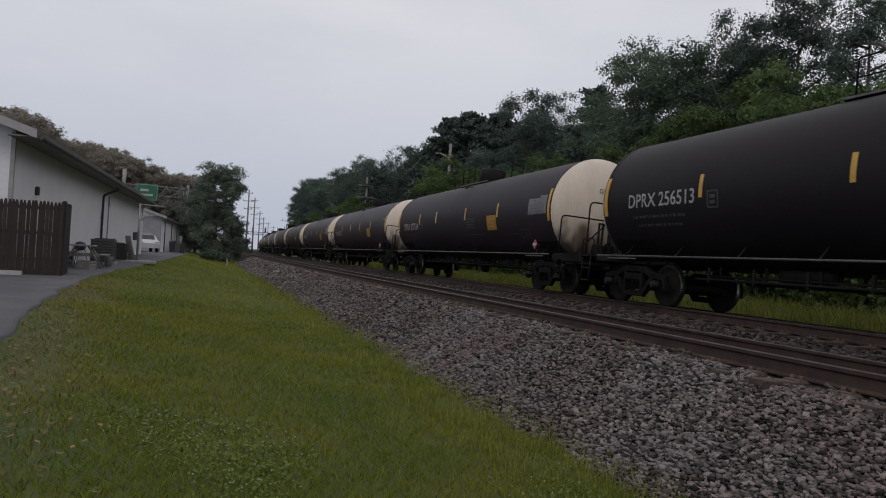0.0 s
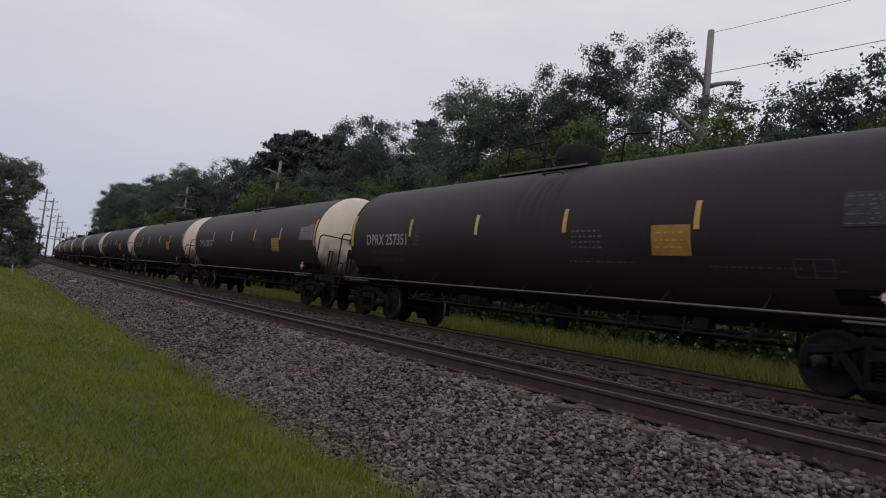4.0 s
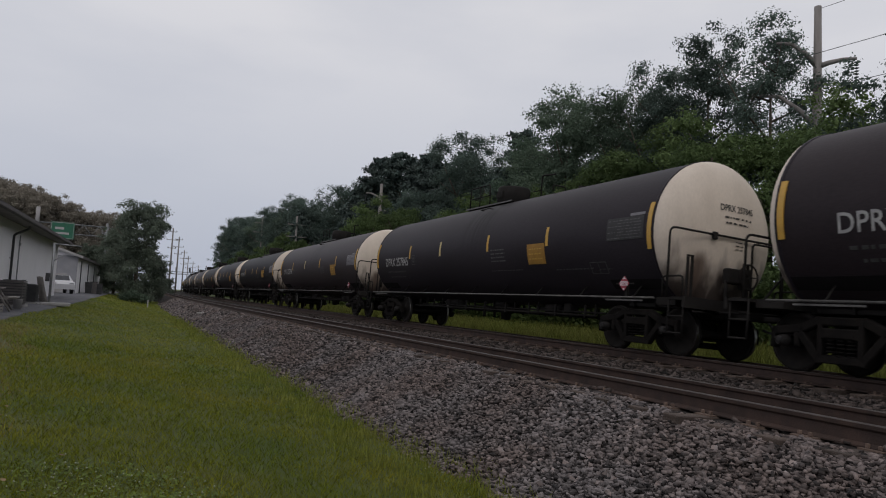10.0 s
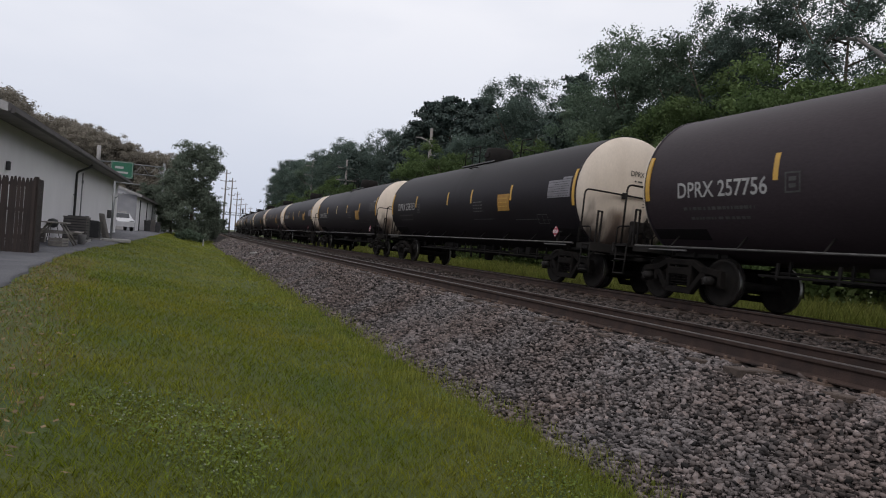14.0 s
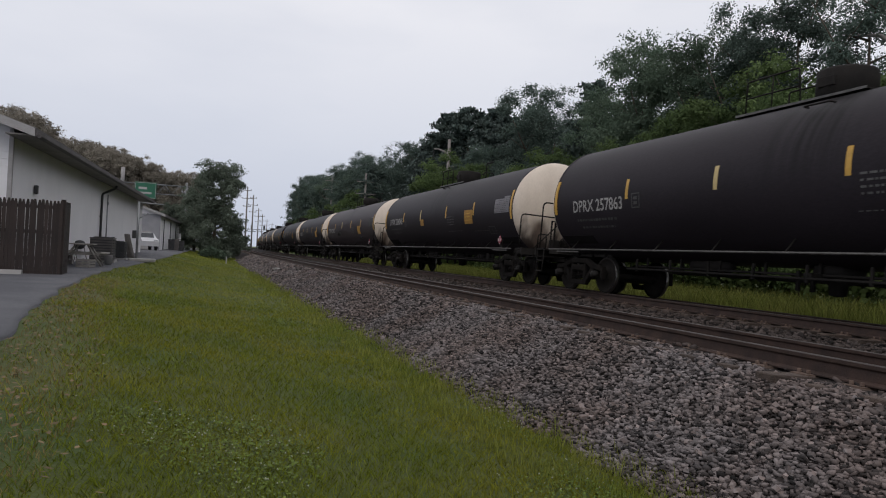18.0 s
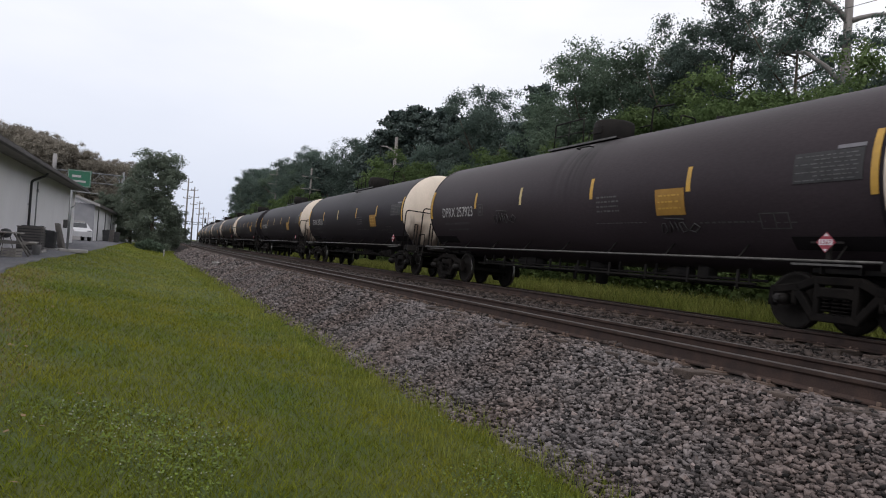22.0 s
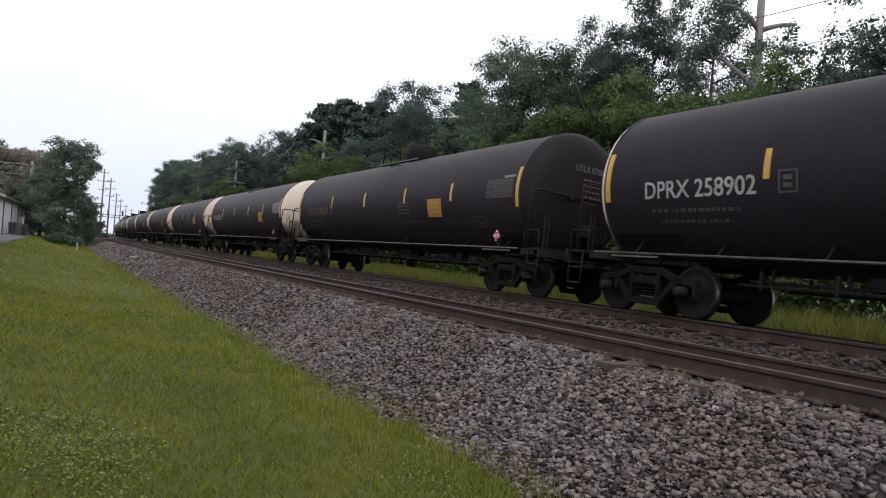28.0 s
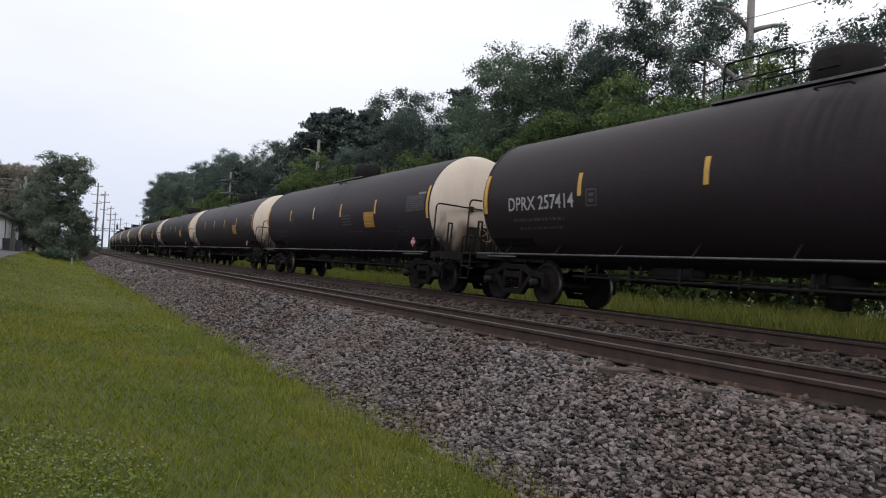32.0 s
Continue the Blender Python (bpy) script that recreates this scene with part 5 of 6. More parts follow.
again(lone, 5.6, 140.0, 5.0, 0.34)
# olive wood on the rise behind the buildings, with haze in its leaf colour
hill_a = plant(broadleaf(13.0, 4.6, 41, M_LEAF_HILL_HAZE, "olive tree in the wood behind the buildings, haze in its leaf colour", 34000, 0.115, low=0.04, clumps=60, twigs=520, twig_r=0.62), -30.0, 128.0)
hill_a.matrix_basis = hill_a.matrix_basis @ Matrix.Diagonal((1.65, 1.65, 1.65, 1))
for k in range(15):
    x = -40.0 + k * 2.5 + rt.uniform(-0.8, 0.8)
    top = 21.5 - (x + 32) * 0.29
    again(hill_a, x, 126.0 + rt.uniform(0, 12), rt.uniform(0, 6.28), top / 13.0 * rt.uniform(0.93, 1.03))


# ---- grass ----
def blades(name, count, area, height, width, power, material, label, seed, zone=None, lean=0.5):
    """Bent blades of grass over an area (x0, x1, s0, s1), crowded towards s0 (power 0: by the ratio of distances)."""
    g = np.random.default_rng(seed)
    x = g.uniform(area[0], area[1], count)
    u = g.uniform(0, 1, count)
    s = area[2] + (area[3] - area[2]) * u ** power if power else area[2] * (area[3] / area[2]) ** u
    if zone:
        keep = np.array([zone(a, b) for a, b in zip(x, s)])
        x, s = x[keep], s[keep]
    n = len(x)
    p = np.array([along(a, b, max(lawn_height(a, b), bed_z(a, b)) - 0.01)[0] for a, b in zip(x, s)])
    far = 0.75 + s * 0.10 if not power else 1 + np.maximum(s - 6, 0) * 0.035
    h = height * g.uniform(0.5, 1.3, n)
    w = width * g.uniform(0.7, 1.3, n) * far
    a = g.uniform(0, 2 * np.pi, n)
    b = g.uniform(0, 2 * np.pi, n)
    side = np.stack([np.cos(a), np.sin(a), np.zeros(n)], 1) * w[:, None] * 0.5
    tip = np.stack([np.cos(b) * lean, np.sin(b) * lean, np.ones(n)], 1) * h[:, None]
    mid = tip * np.array([0.35, 0.35, 0.6])
    v = np.stack([p - side, p + side, p + mid + side * 0.7, p + mid - side * 0.7, p + mid - side * 0.7, p + mid + side * 0.7, p + tip + side * 0.08, p + tip - side * 0.08], 1)
    v[:, 4], v[:, 5] = v[:, 3], v[:, 2]
    verts = np.delete(v, (4, 5), axis=1).reshape(-1, 3)
    i = np.arange(n)[:, None] * 6
    faces = np.concatenate([i + np.array([0, 1, 2, 3]), i + np.array([3, 2, 4, 5])])
    ob = new(name, raw_mesh(name, verts, faces, material))
    return tagged(ob, label, "grass", kind="stuff")


def drive_edge(s):
    """The edge of the asphalt yard."""
    return float(np.interp(s, (5, 8.9, 11.5, 15.9, 21.0, 26.0, 32.0, 46.0, 58.0, 80.0), (-1.70, -2.0, -2.34, -2.68, -2.86, -2.75, -2.4, -2.0, -1.9, -1.9))) + 0.10 * noise.noise(Vector((3.1, s * 0.8, 0)))


def toe(s):
    """Where the lawn gives way to the stones."""
    return 3.2 + edge_waver(s)


def on_lawn(x, s):
    worn = drive_edge(s) + 1.1 - x + 0.5 * noise.noise(Vector((1, s * 0.5, 0)))
    if s < 17.0 and worn > 0 and fringe.random() < min(0.85, worn * 1.2):
        return False
    return drive_edge(s) + 0.05 < x < toe(s) - 0.15 or toe(s) - 0.15 <= x < toe(s) + 0.3 * fringe.random() ** 1.6


def paler(x, s):
    """The lawn thins out; further along, grazing light is put into its colour."""
    return s + 5.0 * noise.noise(Vector((x * 0.45, s * 0.2, 3.3))) + 6.0 * (fringe.random() - 0.5) > 17.0


def rank_edge(x, s):
    """Taller growth close to the stones, in tufts."""
    return x < toe(s) + 0.22 * fringe.random() and noise.noise(Vector((x * 2.2, s * 1.5, 2))) > -0.12 - 0.5 * max(x - 2.9, 0)


fringe = random.Random(77)
blades("lawn_grass", 180000, (-3.0, 3.6, 1.5, 30.0), 0.062, 0.0056, 0, M_GRASS, "short green lawn grass with clover", 1, lambda x, s: on_lawn(x, s) and not paler(x, s), 1.05)
blades("lawn_grass", 90000, (-3.2, 3.6, 7.0, 95.0), 0.060, 0.0056, 0, M_GRASS_GRAZING, "sparse lawn grass further along, paled for the grazing view", 2, lambda x, s: on_lawn(x, s) and paler(x, s), 1.2)
blades("lawn_grass", 30000, (-2.3, 3.6, -5.0, 1.5), 0.062, 0.0060, 1.0, M_GRASS, "short green lawn grass underfoot", 21, on_lawn)
blades("weeds", 15000, (2.45, 3.75, 1.8, 45.0), 0.14, 0.0062, 0, M_GRASS_EDGE, "taller yellow-green grass along the foot of the ballast", 3, rank_edge, 0.35)
blades("tall_tufts", 3500, (-2.6, 3.1, 1.8, 25.0), 0.11, 0.0062, 0, M_GRASS_EDGE, "taller pale tufts of grass standing in the lawn", 8, lambda x, s: on_lawn(x, s) and noise.noise(Vector((x * 1.1, s * 0.9, 9))) > 0.12, 0.35)


def clover_at(x, s):
    """How thick the clover stands: one dense patch, thin ones elsewhere."""
    patch = 1.3 * math.exp(-((x - 0.15) / 0.55) ** 2 - ((s - 5.2) / 1.0) ** 2)
    return patch + noise.noise(Vector((x * 0.9, s * 0.7, 5.5))) * 0.8


def clover_leaves(count, seed):
    """Broad low leaves in patches between the blades."""
    g = np.random.default_rng(seed)
    x, s = g.uniform(-2.2, 3.0, count), 1.6 * (16 / 1.6) ** g.uniform(0, 1, count)
    keep = np.array([on_lawn(a, b) and clover_at(a, b) > 0.42 + 0.25 * h for a, b, h in zip(x, s, g.uniform(-1, 1, count))])
    x, s = x[keep], s[keep]
    n = len(x)
    p = np.array([along(a, b, lawn_height(a, b) + h)[0] for a, b, h in zip(x, s, g.uniform(0.025, 0.07, n))])
    a = g.uniform(0, 2 * np.pi, n)
    r = (g.uniform(0.007, 0.012, n) * (1 + np.maximum(s - 4, 0) * 0.08))[:, None]
    u = np.stack([np.cos(a), np.sin(a), g.normal(0, 0.3, n)], 1) * r
    v = np.stack([-np.sin(a), np.cos(a), g.normal(0, 0.3, n)], 1) * r
    quad = np.stack([p - u, p + v, p + u, p - v], 1)
    ob = new("clover_leaves", raw_mesh("clover_leaves", quad.reshape(-1, 3), np.arange(n * 4).reshape(-1, 4), M_CLOVERLEAF))
    return tagged(ob, "low green clover leaves in patches on the lawn", "clover", kind="stuff")


clover_leaves(64000, 12)
blades("weeds", 44000, (13.0, 19.5, 3.0, 75.0), 0.58, 0.020, 1.4, M_GRASS_TALL, "tall rank grass behind the tracks", 4, None, 0.4)
blades("dry_grass", 30000, (-4.5, -0.8, 3.0, 20.0), 0.045, 0.007, 1.3, M_GRASS_DRY, "yellowed grass by the asphalt edge", 6, lambda x, s: drive_edge(s) + 0.05 < x < drive_edge(s) + 1.0 + 0.5 * noise.noise(Vector((1, s * 0.5, 0))))


g = np.random.default_rng(15)
bush = [(18.6 + g.uniform(-0.6, 1.4), s0 + g.uniform(-0.6, 0.6)) for s0 in np.arange(3.0, 190.0, 1.6)] + [(22.4 + g.uniform(-0.8, 1.2), s0 + g.uniform(-0.6, 0.6)) for s0 in np.arange(0.0, 120.0, 1.3)]
centres = [tuple(along(x, s0, ground_z(x, s0) + g.uniform(0.3, 1.6))[0]) for x, s0 in bush]
undergrowth = new("undergrowth", leaf_cloud("undergrowth", centres, [g.uniform(0.9, 1.7) for _ in centres], 110000, 0.11, 55, M_UNDERGROWTH))
tagged(undergrowth, "thick dark undergrowth along the edge of the wood", "bushes", kind="stuff")


# ---- yard and buildings ----
def yard_sheet():
    """The asphalt, with a broken edge that drops to the soil."""
    offs = (-60, -30, -12, -6, -3, -1.5, -0.7, -0.3, -0.1, 0.0, 0.03)
    ss = [-20, -10, 0, 3] + [4 + 0.4 * k for k in range(120)] + [54 + 2 * k for k in range(14)] + [90, 120]
    verts = []
    for s in ss:
        edge = drive_edge(s) + 0.04 * noise.noise(Vector((s * 3.1, 2.0, 7.0)))
        verts += [along(edge + o, s, ground_z(edge + o, s) + (0.035 if o <= 0 else -0.12))[0] for o in offs]
    nx, ns = len(offs), len(ss)
    q = (np.arange(ns - 1)[:, None] * nx + np.arange(nx - 1)[None, :]).ravel()
    me = raw_mesh("yard", np.array(verts), np.stack([q, q + 1, q + nx + 1, q + nx], 1), M_ASPHALT)
    return tagged(new("yard", me), "worn grey asphalt yard", "yard", kind="structure")


yard_sheet()


def gable_house(name, x_wall, depth, y0, y1, z0, eave, rise, over, label, m=None):
    """A long low building whose eave runs along the railway."""
    h = thing(name, label, "building", m)
    bm = bmesh.new()
    x1, xm = x_wall - depth, x_wall - depth / 2
    ring = lambda y: [(x_wall, y, z0), (x_wall, y, eave), (xm, y, eave + rise), (x1, y, eave), (x1, y, z0)]
    ring_loft(bm, [ring(y0), ring(y1)], True, False)
    part("wall", bm, M_STUCCO, h)
    k = rise / (depth / 2)
    for s, xa in ((1, x_wall), (-1, x1)):
        bm = bmesh.new()
        e = xa + s * over
        ring = lambda y: [(e, y, eave - over * k + 0.02), (xm, y, eave + rise + 0.02), (xm, y, eave + rise + 0.14), (e, y, eave - over * k + 0.14)]
        ring_loft(bm, [ring(y0 - over), ring(y1 + over * 0.5)], True, False)
        part("roof", bm, M_ROOF, h)
    bm = bmesh.new()
    box(bm, (x_wall + over + 0.02, (y0 + y1) / 2 - over / 4, eave - over * k + 0.05), (0.04, y1 - y0 + over * 1.5, 0.20))
    part("fascia", bm, M_EAVE, h)
    bm = bmesh.new()
    box(bm, (x_wall + over / 2, (y0 + y1) / 2 - over / 4, eave - over * k - 0.02), (over - 0.05, y1 - y0 + over * 1.4, 0.03))
    part("soffit", bm, M_SOFFIT, h)
    bm = bmesh.new()
    ring_loft(bm, [[(x_wall + over, y, eave - over * k - 0.06), (xm, y, eave + rise - 0.06), (xm, y, eave + rise + 0.16), (x_wall + over, y, eave - over * k + 0.16)] for y in (y0 - over - 0.03, y0 - over)], True, False)
    part("rake_board", bm, M_TRIM, h, "pale rake board of the gable")
    return h


TURN_IN = -1.9  # the buildings stand a little askew to the railway
SHOP = pose(-4.85, 20.7, 0.0, 0, 0, TURN_IN)
shop = gable_house("shop_building", 0.0, 12.0, 0.0, 29.5, 0.3, 4.42, 2.0, 0.70, "long low white-painted building with a grey shingle roof", SHOP)
shed = gable_house("shed_building", 0.0, 9.0, 0.0, 30.0, 0.4, 4.05, 1.5, 0.40, "second low white building with a grey roof", pose(-3.55, 66.5, 0.0, 0, 0, TURN_IN))


def yard_z(x, y):
    return ground_z(x, y) + 0.03


def shop_bits(h):
    """Downpipes, gutter, lamp and roof pipe of the long building."""
    for y, r in ((13.4, 0.05), (15.2, 0.028)):
        bm = bmesh.new()
        if r > 0.04:
            tube(bm, bend([(0.66, y, 4.02), (0.60, y, 3.90), (0.08, y, 3.62), (0.08, y, 0.75)], 0.1), r, 8)
            for z in (1.4, 2.6):
                box(bm, (0.05, y, z), (0.10, 0.16, 0.04))
            part("downpipe", bm, M_DARK, h, "dark downpipe")
        else:
            tube(bm, [(0.04, y, 3.7), (0.04, y, 0.9)], r, 6)
            box(bm, (0.05, y, 3.3), (0.08, 0.10, 0.14), bevel=0.01)
            part("conduit", bm, M_GREYMETAL, h)
    bm = bmesh.new()
    ring = [(0.72, -0.06), (0.72, 0.05), (0.735, 0.06), (0.84, 0.06), (0.84, -0.02), (0.80, -0.06)]
    ring_loft(bm, [[(x, y, 4.17 + z) for x, z in ring] for y in (-0.6, 29.8)], True, False)
    part("gutter", bm, M_EAVE, h)
    bm = bmesh.new()
    box(bm, (0.06, 2.4, 2.95), (0.10, 0.14, 0.26), bevel=0.02)
    part("wall_lamp", bm, M_DARK, h)
    bm = bmesh.new()
    tube(bm, [(-0.3, 22.0, 4.4), (-0.3, 22.0, 5.75)], 0.10, 10)
    box(bm, (-0.3, 22.0, 4.62), (0.45, 0.45, 0.06))
    part("roof_pipe", bm, M_TRIM, h, "pale vent pipe through the roof")
    for y in (5.0, 8.5, 11.5):
        bm = bmesh.new()
        lathe(bm, [(0.09, 4.4), (0.09, 4.78), (0.14, 4.80), (0.14, 4.86), (0.02, 4.90)], "z", 10, (-1.0, y, 0))
        part("roof_vent", bm, M_DARK, h)
    bm = bmesh.new()
    for z in (0.95, 1.35):
        tube(bm, bend([(0.12, 12.0, 0.7), (0.12, 12.0, z), (0.12, 12.9, z)], 0.1), 0.03, 6)
    lathe(bm, [(0.02, 1.30), (0.11, 1.32), (0.13, 1.45), (0.11, 1.58), (0.02, 1.60)], "z", 12, (0.16, 12.0, 0))
    part("gas_meter", bm, M_GREYMETAL, h)
    bm = bmesh.new()
    for k in range(19):
        box(bm, (-6.0, -0.012, 0.8 + 0.19 * k), (11.96, 0.02, 0.17))
    part("gable_siding", bm, M_STUCCO, h, "pale lapped siding on the gable end")
    bm = bmesh.new()
    box(bm, (0.012, -0.012, 2.4), (0.10, 0.10, 3.9))
    part("corner_board", bm, M_TRIM, h)


shop_bits(shop)
bm = bmesh.new()
box(bm, (-1.2, -0.03, 1.55), (0.95, 0.06, 1.9), bevel=0.01)
part("door", bm, M_TRIM, shed, "grey door in the end wall")
bm = bmesh.new()
box(bm, (-4.5, -0.01, 2.3), (9.0, 0.03, 3.5))
part("end_wall", bm, M_GREYWALL, shed, "grey end wall")
for y in (3.0, 11.0, 19.0):
    part("downpipe", tube(bmesh.new(), [(0.06, y, 3.7), (0.06, y, 0.7)], 0.045, 6), M_DARK, shed)


# shingle courses on the slope that faces the tracks
def shingles(h, length, depth, eave, rise, over):
    k = rise / (depth / 2)
    slope = math.atan(k)
    run = depth / 2 + over
    n = 13
    bm = bmesh.new()
    box(bm, (0, 0, 0), (run / n / math.cos(slope) + 0.06, length + over * 1.5, 0.018))
    me = mesh_of("shingle_course", bm, M_ROOF)
    for i in range(n):
        d = (i + 0.5) * run / n
        part("shingle_course", me, M_ROOF, h, m=pose(over - d, length / 2 - over / 4, eave - over * k + d * k + 0.155 + 0.004, 0, -math.degrees(slope) * -1 - 1.2, 0))


shingles(shop, 29.5, 12.0, 4.42, 2.0, 0.70)


def picket_fence(x0, x1, y, height):
    f = thing("stockade_fence", "dark brown stockade fence with pointed pickets", "fence")
    z0 = yard_z(-4.5, y)
    bm = bmesh.new()
    w = 0.080
    outline = [(-w / 2, 0), (w / 2, 0), (w / 2, height - 0.10), (0.02, height), (-0.02, height), (-w / 2, height - 0.10)]
    ring_loft(bm, [[(a, d, b) for a, b in outline] for d in (-0.012, 0.012)], True, False)
    me = mesh_of("picket", bm, M_FENCE)
    x = x1
    while x > x0:
        part("picket", me, M_FENCE, f, m=pose(x, y + random.uniform(-0.004, 0.004), z0 + random.uniform(-0.015, 0.012), 0, random.uniform(-0.4, 0.4), 0))
        x -= 0.086
    for z in (0.4, 1.1, 1.75):
        part("rail", box(bmesh.new(), ((x0 + x1) / 2, y + 0.05, z0 + z), (x1 - x0 + 0.1, 0.06, 0.09)), M_FENCE, f)
    for px in (x1 + 0.03, (x0 + x1) / 2):
        part("post", box(bmesh.new(), (px, y + 0.09, z0 + 0.98), (0.10, 0.10, 1.98), bevel=0.01), M_FENCE, f)
    # the return towards the wall
    yy = y + 0.14
    while yy < y + 1.0:
        part("picket", me, M_FENCE, f, m=pose(x1 + 0.03, yy, z0, 0, 0, 90))
        yy += 0.086
    return f


picket_fence(-8.0, -3.5, 20.1, 1.93)
bm = bmesh.new()
ring_loft(bm, [[(x, 19.75 + dy, yard_z(-4.5, 19.8) + dz) for dy, dz in ((-0.09, 0), (-0.07, 0.11), (0.07, 0.11), (0.09, 0))] for x in (-6.1, -6.05, -4.30, -4.25)], True, False)
single("parking_stop", bm, M_CONCRETE, "pale concrete parking stop in front of the fence", "parking stop")


def picnic_table(x, y, turn):
    t = thing("picnic_table", "weathered grey wooden picnic table with benches", "table", pose(x, y, yard_z(x, y), 0, 0, turn))
    for k in range(5):
        part("board", box(bmesh.new(), (-0.3 + 0.15 * k, 0, 0.74), (0.14, 1.8, 0.04), bevel=0.005), M_WOODGREY, t)
    for s in (-1, 1):
        part("bench", box(bmesh.new(), (s * 0.68, 0, 0.45), (0.25, 1.8, 0.04), bevel=0.005), M_WOODGREY, t)
        for yy in (-0.65, 0.65):
            part("leg", tube(bmesh.new(), [(s * 0.62, yy, 0.0), (s * 0.18, yy, 0.72)], 0.04, 4), M_WOODGREY, t)
    for yy in (-0.65, 0.65):
        part("brace", box(bmesh.new(), (0, yy + 0.05, 0.42), (1.45, 0.04, 0.09)), M_WOODGREY, t)
    return t


picnic_table(-3.85, 26.3, 4)


def grill(x, y):
    g = thing("kettle_grill", "dark round grill on thin legs beside the table", "grill", pose(x, y, yard_z(x, y)))
    part("bowl", lathe(bmesh.new(), [(0.05, 0.50), (0.16, 0.55), (0.20, 0.66), (0.195, 0.70), (0.15, 0.80), (0.04, 0.84)], "z", 16), M_DARK, g)
    for k in range(3):
        a = k * 2.094
        part("leg", tube(bmesh.new(), [(0.14 * math.cos(a), 0.14 * math.sin(a), 0.6), (0.28 * math.cos(a), 0.28 * math.sin(a), 0)], 0.015, 5), M_DARK, g)


grill(-4.35, 28.9)


def crate(x, y, w, d, h, turn, z=0.0):
    """A slatted wooden box."""
    c = thing("wooden_crate", "weathered slatted crate among the clutter by the wall", "crate", pose(x, y, yard_z(x, y) + z, 0, 0, turn))
    part("base", box(bmesh.new(), (0, 0, 0.02), (w, d, 0.03)), M_WOODGREY, c)
    for s in (-1, 1):
        for k in range(3):
            zz = h * (k + 0.5) / 3
            part("slat", box(bmesh.new(), (s * w / 2, 0, zz), (0.018, d, h / 3 - 0.03)), M_WOODGREY, c)
            part("slat", box(bmesh.new(), (0, s * d / 2, zz), (w, 0.018, h / 3 - 0.03)), M_WOODGREY, c)
    for sx in (-1, 1):
        for sy in (-1, 1):
            part("corner_post", box(bmesh.new(), (sx * (w / 2 - 0.02), sy * (d / 2 - 0.02), h / 2), (0.035, 0.035, h)), M_WOODGREY, c)


crate(-4.45, 24.6, 0.5, 0.4, 0.34, 10)
crate(-3.55, 24.9, 0.42, 0.42, 0.28, -18)
crate(-4.55, 27.2, 0.5, 0.5, 0.50, 4)


def bucket(x, y):
    b = thing("bucket", "pale plastic bucket by the white wall", "bucket", pose(x, y, yard_z(x, y)))
    part("body", lathe(bmesh.new(), [(0.02, 0.01), (0.12, 0.01), (0.15, 0.34), (0.16, 0.36), (0.14, 0.36), (0.11, 0.03)], "z", 14), M_TRIM, b)
    part("handle", tube(bmesh.new(), [(-0.15, 0, 0.34), (-0.12, 0.05, 0.42), (0, 0.07, 0.46), (0.12, 0.05, 0.42), (0.15, 0, 0.34)], 0.006, 5), M_DARK, b)


bucket(-4.2, 23.6)
bucket(-3.2, 27.6)


def condenser(x, y, w, d, h, material, label):
    c = thing("condenser_unit", label, "air conditioner", pose(x, y, yard_z(x, y), 0, 0, TURN_IN))
    part("case", box(bmesh.new(), (0, 0, h / 2 + 0.04), (w - 0.04, d - 0.04, h - 0.06), bevel=0.02), material, c)
    for k in range(8):
        z = 0.14 + (h - 0.22) * k / 7
        bm = bmesh.new()
        box(bm, (0, -d / 2, z), (w - 0.08, 0.03, 0.03))
        box(bm, (w / 2, 0, z), (0.03, d - 0.08, 0.03))
        part("louvre", bm, M_DARK, c)
    part("top", box(bmesh.new(), (0, 0, h), (w, d, 0.04), bevel=0.01), material, c)
    part("fan_guard", lathe(bmesh.new(), [(0.10, h + 0.02), (w * 0.4, h + 0.02), (w * 0.4, h + 0.05), (0.10, h + 0.06)], "z", 18), M_DARK, c)
    part("pad", box(bmesh.new(), (0, 0, 0.02), (w + 0.15, d + 0.15, 0.06)), M_CONCRETE, c)


condenser(-3.72, 30.2, 0.85, 0.85, 0.95, M_BROWNGREY, "brown-grey air conditioning unit by the white wall")
condenser(-3.62, 34.2, 0.75, 0.75, 0.78, M_DARK, "small dark air conditioning unit by the white wall")
condenser(-3.55, 31.9, 0.16, 0.7, 0.95, M_TRIM, "narrow pale metal cabinet beside the air conditioning units")


def service_post(x, y):
    p = thing("service_post", "grey steel service post with crossarms and a small box", "post", pose(x, y, yard_z(x, y)))
    part("mast", tube(bmesh.new(), [(0, 0, 0), (0, 0, 2.7)], 0.05, 8), M_GREYMETAL, p)
    part("crossarm", tube(bmesh.new(), [(-0.05, 0, 2.66), (1.05, 0, 2.62)], 0.03, 6), M_GREYMETAL, p)
    part("crossarm", tube(bmesh.new(), [(0, 0, 1.9), (0.4, 0, 2.2)], 0.025, 6), M_GREYMETAL, p)
    part("box", box(bmesh.new(), (-0.14, 0, 1.2), (0.16, 0.14, 0.36), bevel=0.01), M_DARK, p)
    part("footing", box(bmesh.new(), (0.25, 0, 0.05), (1.1, 0.8, 0.14), bevel=0.03), M_CONCRETE, p)


service_post(-2.75, 33.6)


def pallet(x, y, lean):
    p = thing("pallet", "weathered wooden pallet leaning upright", "pallet", pose(x, y, yard_z(x, y), 0, lean, 12))
    for k in range(6):
        part("slat", box(bmesh.new(), (0.03, 0, 0.1 + 0.2 * k), (0.02, 0.95, 0.10)), M_WOODGREY, p)
    for yy in (-0.42, 0, 0.42):
        part("bearer", box(bmesh.new(), (0, yy, 0.6), (0.09, 0.05, 1.2)), M_WOODGREY, p)


pallet(-3.15, 36.6, -14)
pallet(-3.35, 37.2, -10)


